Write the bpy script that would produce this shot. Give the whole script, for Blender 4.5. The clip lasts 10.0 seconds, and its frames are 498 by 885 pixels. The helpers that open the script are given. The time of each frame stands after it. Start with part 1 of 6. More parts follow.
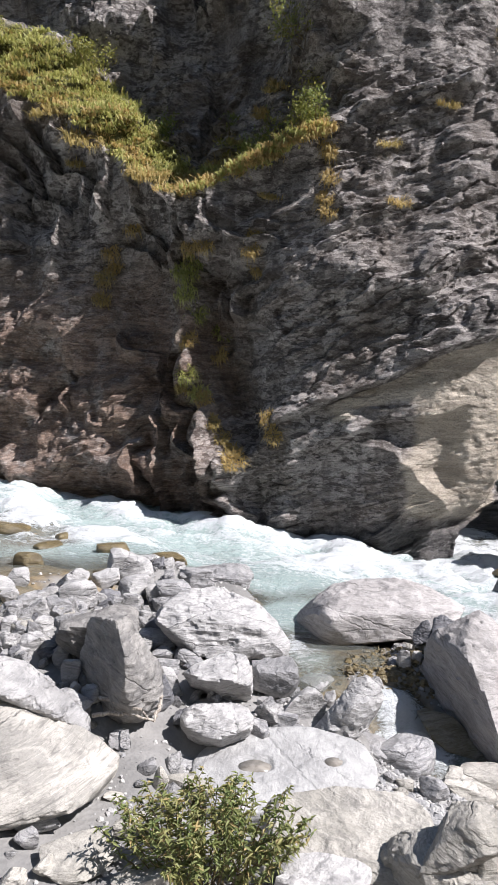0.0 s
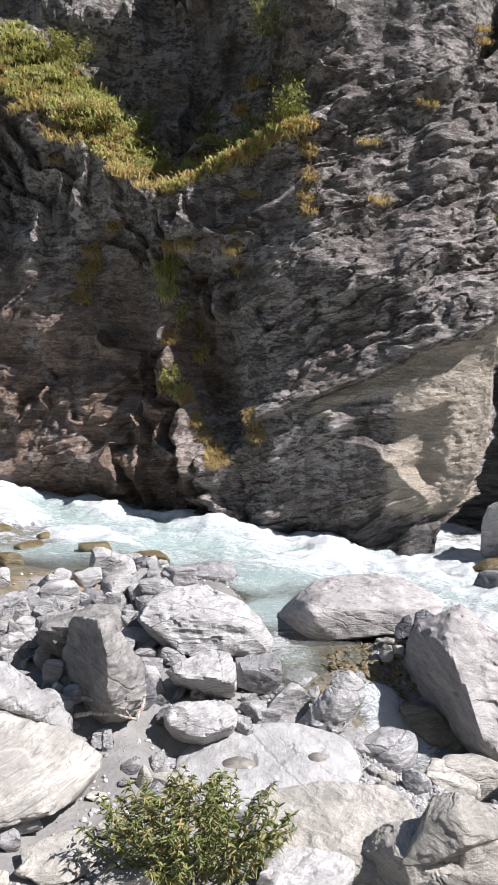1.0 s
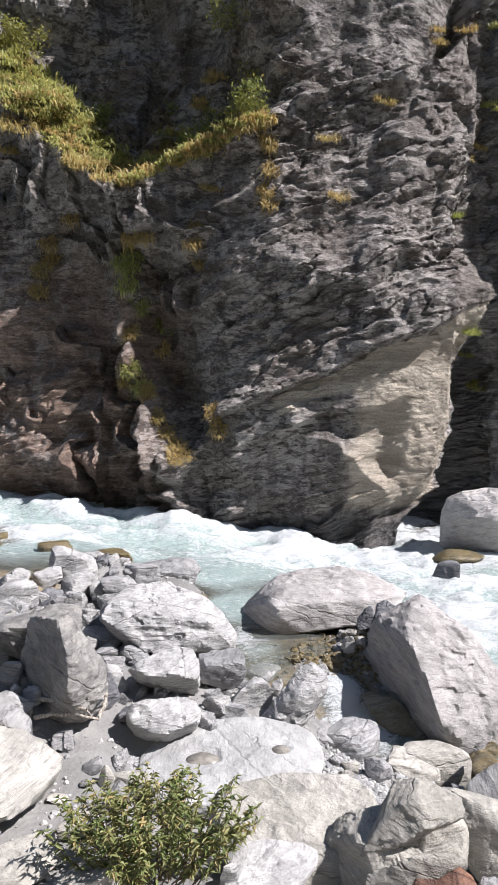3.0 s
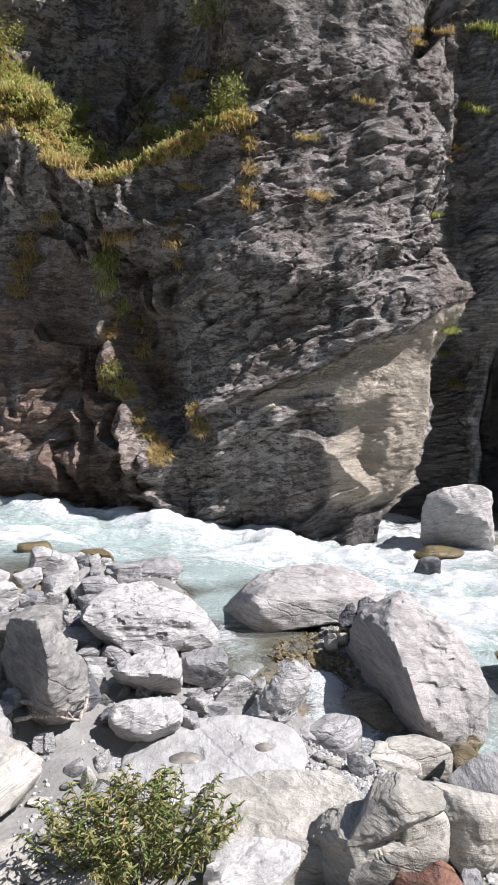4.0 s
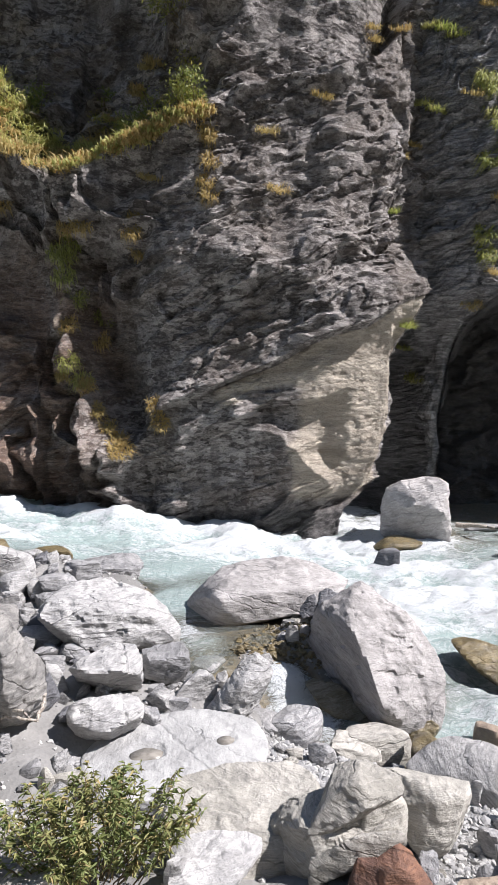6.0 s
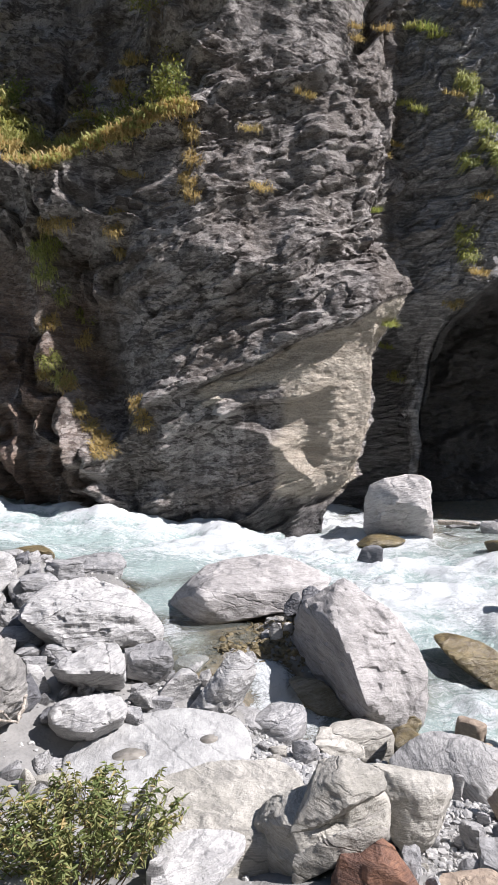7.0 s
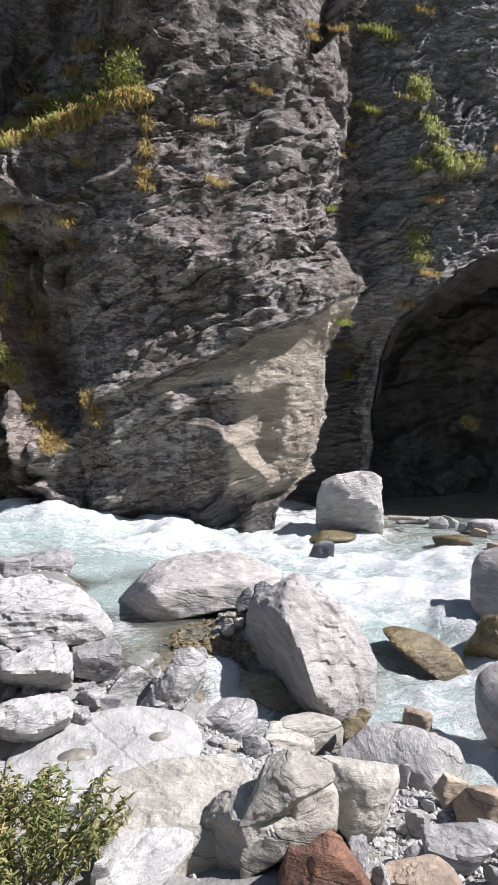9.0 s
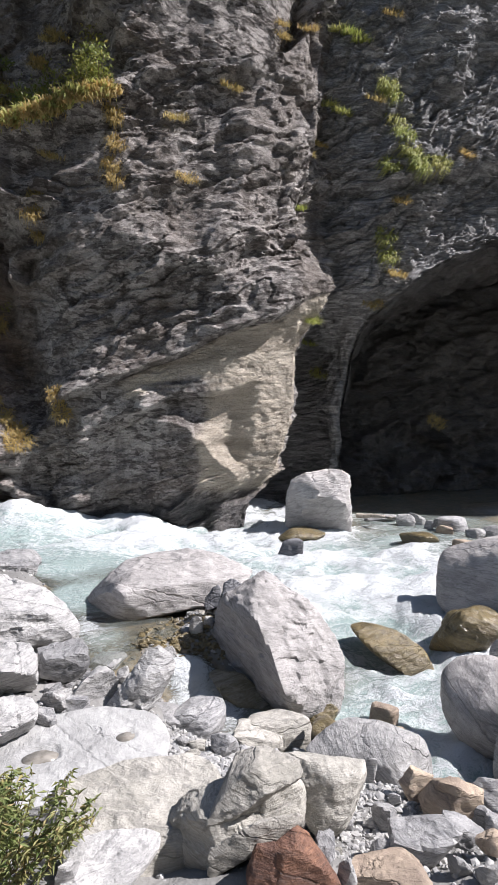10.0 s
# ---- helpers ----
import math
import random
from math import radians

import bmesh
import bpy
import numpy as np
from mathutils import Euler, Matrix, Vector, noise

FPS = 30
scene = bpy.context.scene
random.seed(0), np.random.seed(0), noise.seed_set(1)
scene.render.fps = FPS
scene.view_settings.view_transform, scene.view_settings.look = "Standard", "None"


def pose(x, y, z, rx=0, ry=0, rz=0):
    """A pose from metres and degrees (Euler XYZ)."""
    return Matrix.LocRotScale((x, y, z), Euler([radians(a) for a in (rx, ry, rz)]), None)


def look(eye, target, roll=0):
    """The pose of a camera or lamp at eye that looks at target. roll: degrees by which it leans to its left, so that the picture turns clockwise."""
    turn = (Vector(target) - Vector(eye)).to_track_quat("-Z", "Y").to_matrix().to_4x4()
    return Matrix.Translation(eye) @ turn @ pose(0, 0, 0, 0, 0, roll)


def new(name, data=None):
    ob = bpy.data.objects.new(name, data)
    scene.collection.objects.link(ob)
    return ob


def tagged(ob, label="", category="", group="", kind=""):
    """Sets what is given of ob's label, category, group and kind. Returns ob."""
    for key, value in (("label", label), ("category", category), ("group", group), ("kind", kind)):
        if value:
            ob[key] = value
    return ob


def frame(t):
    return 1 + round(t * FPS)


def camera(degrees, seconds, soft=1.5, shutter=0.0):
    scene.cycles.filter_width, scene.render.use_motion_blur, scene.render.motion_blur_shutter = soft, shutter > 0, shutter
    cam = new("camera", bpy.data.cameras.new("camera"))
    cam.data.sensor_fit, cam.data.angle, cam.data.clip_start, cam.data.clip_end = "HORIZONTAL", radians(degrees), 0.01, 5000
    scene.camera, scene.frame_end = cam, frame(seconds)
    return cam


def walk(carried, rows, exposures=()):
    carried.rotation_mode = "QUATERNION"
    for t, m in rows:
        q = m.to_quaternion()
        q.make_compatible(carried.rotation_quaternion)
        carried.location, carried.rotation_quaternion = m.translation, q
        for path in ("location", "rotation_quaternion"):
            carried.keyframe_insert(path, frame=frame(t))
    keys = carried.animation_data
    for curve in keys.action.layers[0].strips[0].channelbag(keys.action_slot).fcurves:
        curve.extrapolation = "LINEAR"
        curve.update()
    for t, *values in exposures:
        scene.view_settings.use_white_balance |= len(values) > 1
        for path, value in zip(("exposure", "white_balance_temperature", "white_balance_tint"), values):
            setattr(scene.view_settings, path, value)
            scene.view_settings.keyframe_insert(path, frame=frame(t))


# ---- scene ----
cam = camera(45.57, 10.0, soft=0.5)
PATH = [
    (0, pose(0.0, 0.0, 4.0, 88.5, -0.7, 0.018)),
    (0.5, pose(0.009, 0.003, 3.996, 88.434, -0.541, -0.792)),
    (1, pose(0.018, 0.006, 3.992, 88.299, -0.34, -1.626)),
    (1.5, pose(0.028, 0.011, 3.986, 88.292, -0.265, -2.567)),
    (2, pose(0.037, 0.016, 3.98, 88.173, -0.219, -3.473)),
    (2.5, pose(0.046, 0.021, 3.974, 88.015, -0.072, -4.334)),
    (4, pose(0.074, 0.04, 3.951, 87.856, 0.447, -6.874)),
    (4.5, pose(0.083, 0.048, 3.943, 87.702, 0.515, -7.843)),
    (5, pose(0.093, 0.056, 3.934, 87.606, 0.604, -8.751)),
    (5.5, pose(0.103, 0.064, 3.925, 87.454, 0.611, -9.671)),
    (7, pose(0.132, 0.092, 3.896, 87.245, 0.752, -12.073)),
    (7.5, pose(0.142, 0.102, 3.886, 87.145, 0.641, -12.849)),
    (8, pose(0.153, 0.112, 3.877, 87.095, 0.593, -13.725)),
    (8.5, pose(0.163, 0.123, 3.867, 87.042, 0.408, -14.954)),
    (9, pose(0.174, 0.134, 3.857, 86.931, 0.126, -16.42)),
    (9.5, pose(0.185, 0.145, 3.847, 86.867, -0.03, -17.896)),
    (10.0, pose(0.196, 0.156, 3.837, 86.79, -0.147, -19.304)),
]
walk(cam, PATH, [(0.0, 0.90), (10.0, 0.90)])

# ---- light: high sun from downstream, blue sky over the gorge ----
SUN = Vector((0.64, -0.28, 0.75)).normalized()
world = bpy.data.worlds.new("sky")
scene.world = world
world.use_nodes = True
wn = world.node_tree.nodes
sky = wn.new("ShaderNodeTexSky")
sky.sky_type, sky.sun_disc = "NISHITA", False
sky.sun_elevation = math.asin(SUN.z)
sky.sun_rotation = math.atan2(SUN.x, SUN.y)
sky.altitude = 1500
world.node_tree.links.new(sky.outputs[0], wn["Background"].inputs[0])
wn["Background"].inputs[1].default_value = 0.068
sun = new("sun", bpy.data.lights.new("sun", "SUN"))
sun.data.energy, sun.data.angle, sun.data.color = 4.9, radians(0.53), (1.0, 0.955, 0.965)
sun.matrix_world = look((20, -5, 30), Vector((20, -5, 30)) - SUN)


# ---- noise in numpy ----
def hash01(ix, iy, iz, k):
    h = (ix.astype(np.int64) * 374761393 + iy.astype(np.int64) * 668265263 + iz.astype(np.int64) * 2147483647 + k * 974711) & 0xFFFFFFFF
    h = ((h ^ (h >> 13)) * 1274126177) & 0xFFFFFFFF
    h = ((h ^ (h >> 16)) * 2246822519) & 0xFFFFFFFF
    return ((h ^ (h >> 15)) & 0xFFFFFF) / 16777216.0


def vnoise(p, k=0):
    """Smooth noise, -1 to 1, at points p (n, 3)."""
    i = np.floor(p)
    f = p - i
    f = f * f * f * (f * (f * 6 - 15) + 10)
    i = i.astype(np.int64)
    out = 0.0
    for dx in (0, 1):
        wx = f[:, 0] if dx else 1 - f[:, 0]
        for dy in (0, 1):
            wy = f[:, 1] if dy else 1 - f[:, 1]
            for dz in (0, 1):
                wz = f[:, 2] if dz else 1 - f[:, 2]
                out = out + wx * wy * wz * hash01(i[:, 0] + dx, i[:, 1] + dy, i[:, 2] + dz, k)
    return out * 2 - 1


def fbm(p, octaves=4, k=0, gain=0.5):
    out, a = 0.0, 1.0
    for o in range(octaves):
        out = out + a * vnoise(p * (2.03 ** o) + 17.3 * o, k + o)
        a *= gain
    return out


def facets(a, b, size, stretch, k, tilt=0.5, keen=120):
    """Flat-topped broken blocks over the plane (a, b): a random level and tilt for each cell."""
    u, v = a / (size * stretch), b / size
    iu, iv = np.floor(u), np.floor(v)
    total, out = np.zeros(u.shape), np.zeros(u.shape)
    zero = np.zeros(u.shape, dtype=np.int64)
    found = []
    for du in (-1, 0, 1):
        for dv in (-1, 0, 1):
            cu, cv = iu + du, iv + dv
            x, y = cu + 0.1 + 0.8 * hash01(cu, cv, zero, k), cv + 0.1 + 0.8 * hash01(cu, cv, zero, k + 1)
            d = (u - x) ** 2 + (v - y) ** 2
            level = hash01(cu, cv, zero, k + 2) - 0.5
            level = level + tilt * ((hash01(cu, cv, zero, k + 3) - 0.5) * (u - x) + (hash01(cu, cv, zero, k + 4) - 0.5) * (v - y)) * 2
            found.append((d, level))
    least = np.min([d for d, level in found], axis=0)
    for d, level in found:
        w = np.exp(-keen * (d - least))
        total, out = total + w, out + w * level
    return out / total


def creased(a, b, size, stretch, k):
    """A continuous surface of flat triangles with sharp creases over the plane (a, b), -0.5 to 0.5."""
    u, v = a / (size * stretch), b / size
    p = np.stack([u, v, 0 * u], 1)
    u, v = u + 0.38 * vnoise(p * 0.9, k + 5), v + 0.38 * vnoise(p * 0.9 + 7.7, k + 6)
    x, y = u + 0.37 * v, v * 1.1
    i, j = np.floor(x), np.floor(y)
    f, g = x - i, y - j
    zero = np.zeros(u.shape, dtype=np.int64)
    h00, h11 = hash01(i, j, zero, k), hash01(i + 1, j + 1, zero, k)
    h10, h01 = hash01(i + 1, j, zero, k), hash01(i, j + 1, zero, k)
    lower = h00 + f * (h10 - h00) + g * (h11 - h10)
    upper = h00 + g * (h01 - h00) + f * (h11 - h01)
    return np.where(f > g, lower, upper) - 0.5


def beds(b, thick, p, k):
    """Layers seen edge on: a sloping face and a sharp lip for each, of uneven thickness."""
    q = b / thick + 0.6 * fbm(p * 0.5, 3, k)
    i = np.floor(q)
    f = q - i
    zero = np.zeros(q.shape, dtype=np.int64)
    depth = 0.25 + hash01(i, zero, zero, k + 3)
    return depth * np.minimum(f, (1 - f) * 6)


def facets3(p, size, k):
    """Broken blocks in space: a random level and tilt for each cell."""
    q = p / size + 0.25 * np.stack([vnoise(p * 1.7 + j * 9.1, 40 + j) for j in range(3)], 1)
    i = np.floor(q)
    total, out = np.zeros(len(q)), np.zeros(len(q))
    for dx in (-1, 0, 1):
        for dy in (-1, 0, 1):
            for dz in (-1, 0, 1):
                c = i + (dx, dy, dz)
                e = q - c - np.stack([hash01(c[:, 0], c[:, 1], c[:, 2], k + 31 * j) for j in range(3)], 1)
                d = np.sum(e * e, axis=1)
                g = np.stack([hash01(c[:, 0], c[:, 1], c[:, 2], k + 7 + 13 * j) - 0.5 for j in range(3)], 1)
                level = hash01(c[:, 0], c[:, 1], c[:, 2], k + 3) - 0.5 + np.sum(e * g, axis=1)
                w = np.exp(-130 * d)
                total, out = total + w, out + w * level
    return out / (total + 1e-12)


def smooth(x, lo, hi):
    t = np.clip((x - lo) / (hi - lo), 0, 1)
    return t * t * (3 - 2 * t)


def grid_mesh(name, verts, nu, nv, material, flip=False, flat=False, gone=None):
    """A sheet of nu by nv points (v runs fastest), open where all corners of a face are gone."""
    i = np.arange((nu - 1) * (nv - 1))
    base = (i // (nv - 1)) * nv + i % (nv - 1)
    quads = np.stack([base, base + nv, base + nv + 1, base + 1], 1)
    if flip:
        quads = quads[:, ::-1]
    if gone is not None:
        quads = quads[~np.all(gone[quads], axis=1)]
    return raw_mesh(name, verts, quads, material, flat)


def raw_mesh(name, verts, faces, material, flat=False):
    me = bpy.data.meshes.new(name)
    n, c = faces.shape
    me.vertices.add(len(verts))
    me.vertices.foreach_set("co", np.ascontiguousarray(verts, dtype=np.float32).ravel())
    me.loops.add(n * c)
    me.loops.foreach_set("vertex_index", np.ascontiguousarray(faces, dtype=np.int32).ravel())
    me.polygons.add(n)
    me.polygons.foreach_set("loop_start", np.arange(0, n * c, c, dtype=np.int32))
    me.update(calc_edges=True)
    me.validate()
    me.polygons.foreach_set("use_smooth", np.full(len(me.polygons), not flat))
    if material:
        me.materials.append(material)
    return me


def attribute(me, name, values):
    at = me.attributes.new(name, "FLOAT", "POINT")
    at.data.foreach_set("value", np.ascontiguousarray(values, dtype=np.float32))


# ---- materials ----
class Mat:
    """A node material under construction."""

    def __init__(self, name):
        self.m = bpy.data.materials.new(name)
        self.m.use_nodes = True
        self.t = self.m.node_tree
        self.bsdf = self.t.nodes["Principled BSDF"]
        self.co = self.node("ShaderNodeTexCoord").outputs["Object"]

    def node(self, kind):
        return self.t.nodes.new(kind)

    def put(self, socket, value):
        if isinstance(value, bpy.types.NodeSocket):
            self.t.links.new(value, socket)
        elif value is not None:
            socket.default_value = (*value, 1.0) if isinstance(value, tuple) and len(value) == 3 and socket.type == "RGBA" else value

    def noise(self, scale, detail=4.0, rough=0.55, co=None, distortion=0.0):
        n = self.node("ShaderNodeTexNoise")
        self.put(n.inputs["Vector"], co or self.co)
        n.inputs["Scale"].default_value, n.inputs["Detail"].default_value = scale, detail
        n.inputs["Roughness"].default_value, n.inputs["Distortion"].default_value = rough, distortion
        return n.outputs["Fac"]

    def voronoi(self, scale, co=None, feature="F1", out="Distance"):
        n = self.node("ShaderNodeTexVoronoi")
        n.feature = feature
        self.put(n.inputs["Vector"], co or self.co)
        n.inputs["Scale"].default_value = scale
        return n.outputs[out]

    def place(self, scale=(1, 1, 1), turn=(0, 0, 0), co=None):
        n = self.node("ShaderNodeMapping")
        self.put(n.inputs["Vector"], co or self.co)
        n.inputs["Rotation"].default_value = [radians(a) for a in turn]
        n.inputs["Scale"].default_value = scale
        return n.outputs[0]

    def node_warp(self, amount, co=None):
        """Coordinates pushed about by noise, for ragged edges."""
        n = self.node("ShaderNodeTexNoise")
        self.put(n.inputs["Vector"], co or self.co)
        n.inputs["Scale"].default_value, n.inputs["Detail"].default_value = 0.9 / max(amount, 0.01), 3.0
        v = self.node("ShaderNodeVectorMath")
        v.operation = "MULTIPLY_ADD"
        self.put(v.inputs[0], n.outputs["Color"])
        v.inputs[1].default_value = (amount, amount, amount)
        self.put(v.inputs[2], co or self.co)
        return v.outputs[0]

    def math(self, op, a, b=None, c=None, clamp=False):
        n = self.node("ShaderNodeMath")
        n.operation, n.use_clamp = op, clamp
        for s, v in zip(n.inputs, (a, b, c)):
            self.put(s, v)
        return n.outputs[0]

    def ramp(self, value, lo, hi, a=0.0, b=1.0):
        n = self.node("ShaderNodeMapRange")
        n.interpolation_type = "SMOOTHSTEP"
        for s, v in zip(n.inputs, (value, lo, hi, a, b)):
            self.put(s, v)
        return n.outputs[0]

    def mix(self, fac, a, b, kind="MIX"):
        n = self.node("ShaderNodeMix")
        n.data_type, n.blend_type = "RGBA", kind
        self.put(n.inputs[0], fac)
        self.put(n.inputs[6], a)
        self.put(n.inputs[7], b)
        return n.outputs[2]

    def vary(self):
        return self.node("ShaderNodeObjectInfo").outputs["Random"]

    def attr(self, name):
        n = self.node("ShaderNodeAttribute")
        n.attribute_name = name
        return n.outputs["Fac"]

    def bump(self, height, strength, distance, under=None):
        n = self.node("ShaderNodeBump")
        n.inputs["Strength"].default_value, n.inputs["Distance"].default_value = strength, distance
        self.put(n.inputs["Height"], height)
        self.put(n.inputs["Normal"], under)
        return n.outputs[0]

    def done(self, color, rough=0.8, normal=None, **more):
        self.put(self.bsdf.inputs["Base Color"], color)
        self.put(self.bsdf.inputs["Roughness"], rough)
        self.put(self.bsdf.inputs["Normal"], normal)
        for k, v in more.items():
            self.put(self.bsdf.inputs[k.replace("_", " ")], v)
        return self.m


def gneiss(name, light, dark, vein, scale=1.0, contrast=0.6, speck=0.35, rough=0.75, relief=1.0):
    """Foliated rock: broad light and dark patches, wavy layers, thin veins, specks and grime, each stone with its own tone."""
    m = Mat(name)
    r = m.vary()
    shift = m.node("ShaderNodeVectorMath")
    shift.operation = "ADD"
    off = m.node("ShaderNodeCombineXYZ")
    m.put(off.inputs[0], m.math("MULTIPLY", r, 37.0))
    m.put(off.inputs[2], m.math("MULTIPLY", r, 91.0))
    m.put(shift.inputs[0], m.co)
    m.put(shift.inputs[1], off.outputs[0])
    spin = m.node("ShaderNodeVectorRotate")
    spin.inputs["Axis"].default_value = (0.5, 0.8, 0.35)
    m.put(spin.inputs["Vector"], shift.outputs[0])
    m.put(spin.inputs["Angle"], m.math("MULTIPLY_ADD", r, 0.9, -0.5))
    co = spin.outputs[0]
    flat = m.place((0.9 * scale, 0.9 * scale, 2.6 * scale), (22, 28, 0), co)
    broad = m.noise(1.3 * scale, 5.0, 0.6, co, 0.8)
    bands = m.noise(1.5, 7.0, 0.62, flat, 1.6)
    streak = m.noise(4.5, 6.0, 0.68, m.place((0.55, 0.55, 4.2), (22, 28, 0), co), 1.3)
    lamina = m.noise(5.0, 5.0, 0.6, m.place((0.32, 0.32, 7.5), (22, 28, 0), co), 1.8)
    thread = m.noise(9.0, 6.0, 0.66, m.place((0.22, 0.22, 6.0), (22, 28, 0), co), 2.2)
    split = m.ramp(m.voronoi(1.15 * scale, m.place((0.55, 0.8, 2.2), (22, 28, 0), m.node_warp(0.09, co)), "DISTANCE_TO_EDGE"), 0.0, 0.02, 1.0, 0.0)
    split = m.math("MULTIPLY", split, m.ramp(m.noise(0.8, 2.0, 0.5, co), 0.42, 0.55))
    vein_line = m.ramp(m.math("ABSOLUTE", m.math("SUBTRACT", m.noise(1.3, 4.0, 0.55, flat, 0.6), 0.5)), 0.0, 0.022, 1.0, 0.0)
    white_line = m.ramp(m.math("ABSOLUTE", m.math("SUBTRACT", m.noise(1.1, 3.0, 0.5, flat, 0.9), 0.55)), 0.0, 0.018, 1.0, 0.0)
    grain = m.noise(85.0 * scale, 3.0, 0.7, co)
    mottle = m.noise(19.0 * scale, 5.0, 0.72, co)
    c = m.mix(m.ramp(m.math("ADD", m.math("MULTIPLY", bands, 0.6), m.math("MULTIPLY", broad, 0.4)), 0.40, 0.60), dark, light)
    c = m.mix(m.math("MULTIPLY", m.ramp(streak, 0.50, 0.66), contrast), c, tuple(0.42 * a + 0.58 * b for a, b in zip(dark, vein)))
    c = m.mix(m.math("MULTIPLY", m.ramp(lamina, 0.53, 0.63), 0.42 * contrast), c, tuple(0.7 * a + 0.3 * b for a, b in zip(dark, vein)))
    c = m.mix(m.math("MULTIPLY", m.ramp(thread, 0.55, 0.66), 0.30 * contrast), c, tuple(0.35 * a + 0.65 * b for a, b in zip(dark, vein)))
    c = m.mix(m.math("MULTIPLY", m.ramp(thread, 0.45, 0.38), 0.35), c, tuple(min(0.8, 1.25 * a) for a in light))
    c = m.mix(m.math("MULTIPLY", white_line, 0.3), c, tuple(min(0.8, 1.15 * a) for a in light))
    c = m.mix(m.math("MULTIPLY", vein_line, 0.28 * contrast), c, vein)
    c = m.mix(m.math("MULTIPLY", m.ramp(mottle, 0.54, 0.70), 0.7 * contrast), c, tuple(0.5 * a + 0.5 * b for a, b in zip(dark, vein)))
    c = m.mix(m.math("MULTIPLY", m.ramp(grain, 0.52, 0.68), speck), c, vein)
    c = m.mix(m.math("MULTIPLY", split, 0.22), c, vein)
    stain = m.noise(0.9 * scale, 5.0, 0.65, m.place((1.0, 1.0, 0.45), (0, 0, 0), co), 0.5)
    c = m.mix(m.math("MULTIPLY", m.ramp(stain, 0.52, 0.72), 0.5), c, tuple(0.6 * a for a in dark))
    tone = m.math("MULTIPLY_ADD", r, 0.30, 0.86)
    c = m.mix(1.0, c, tone, "MULTIPLY")
    n = m.bump(m.math("ADD", bands, m.math("ADD", m.math("MULTIPLY", streak, 0.4), m.math("MULTIPLY", lamina, -0.35))), 0.45 * relief, 0.06)
    n = m.bump(m.math("MULTIPLY", vein_line, -1.0), 0.2 * relief, 0.012, n)
    chip = m.place((0.8, 0.8, 1.5), (22, 28, 0), m.node_warp(0.10, co))
    n = m.bump(m.voronoi(3.2 * scale, chip), 0.55 * relief, 0.10, n)
    n = m.bump(m.voronoi(9.0 * scale, chip), 0.5 * relief, 0.035, n)
    n = m.bump(m.math("MULTIPLY", thread, -1.0), 0.35 * relief, 0.02, n)
    n = m.bump(m.math("MULTIPLY", split, -1.0), 0.7 * relief, 0.03, n)
    n = m.bump(mottle, 0.6 * relief, 0.03, n)
    n = m.bump(grain, 0.4 * relief, 0.008, n)
    return m.done(c, rough, n)


PALE = gneiss("pale_gneiss", (0.467, 0.456, 0.446), (0.315, 0.309, 0.303), (0.10, 0.10, 0.105), 1.0, 0.8, 0.5)
GREY = gneiss("grey_gneiss", (0.414, 0.405, 0.4), (0.255, 0.253, 0.255), (0.07, 0.07, 0.08), 1.0, 0.8, 0.5)
DARK = gneiss("dark_schist", (0.20, 0.20, 0.21), (0.11, 0.11, 0.12), (0.05, 0.05, 0.06))
CREAM = gneiss("cream_gneiss", (0.458, 0.433, 0.389), (0.319, 0.303, 0.266), (0.13, 0.125, 0.12), 0.8, 0.75, 0.45)
PINK = gneiss("pinkish_gneiss", (0.467, 0.442, 0.43), (0.327, 0.31, 0.3), (0.12, 0.112, 0.11), 0.7, 0.8, 0.5)
TAN = gneiss("tan_gneiss", (0.46, 0.37, 0.28), (0.30, 0.23, 0.18), (0.14, 0.11, 0.09))
RUST = gneiss("rust_stone", (0.235, 0.115, 0.07), (0.12, 0.06, 0.042), (0.045, 0.03, 0.025), 1.2)
MOSSY = gneiss("wet_algae_stone", (0.20, 0.155, 0.075), (0.11, 0.088, 0.05), (0.045, 0.04, 0.03), 1.0, 0.8, 0.45, 0.3)


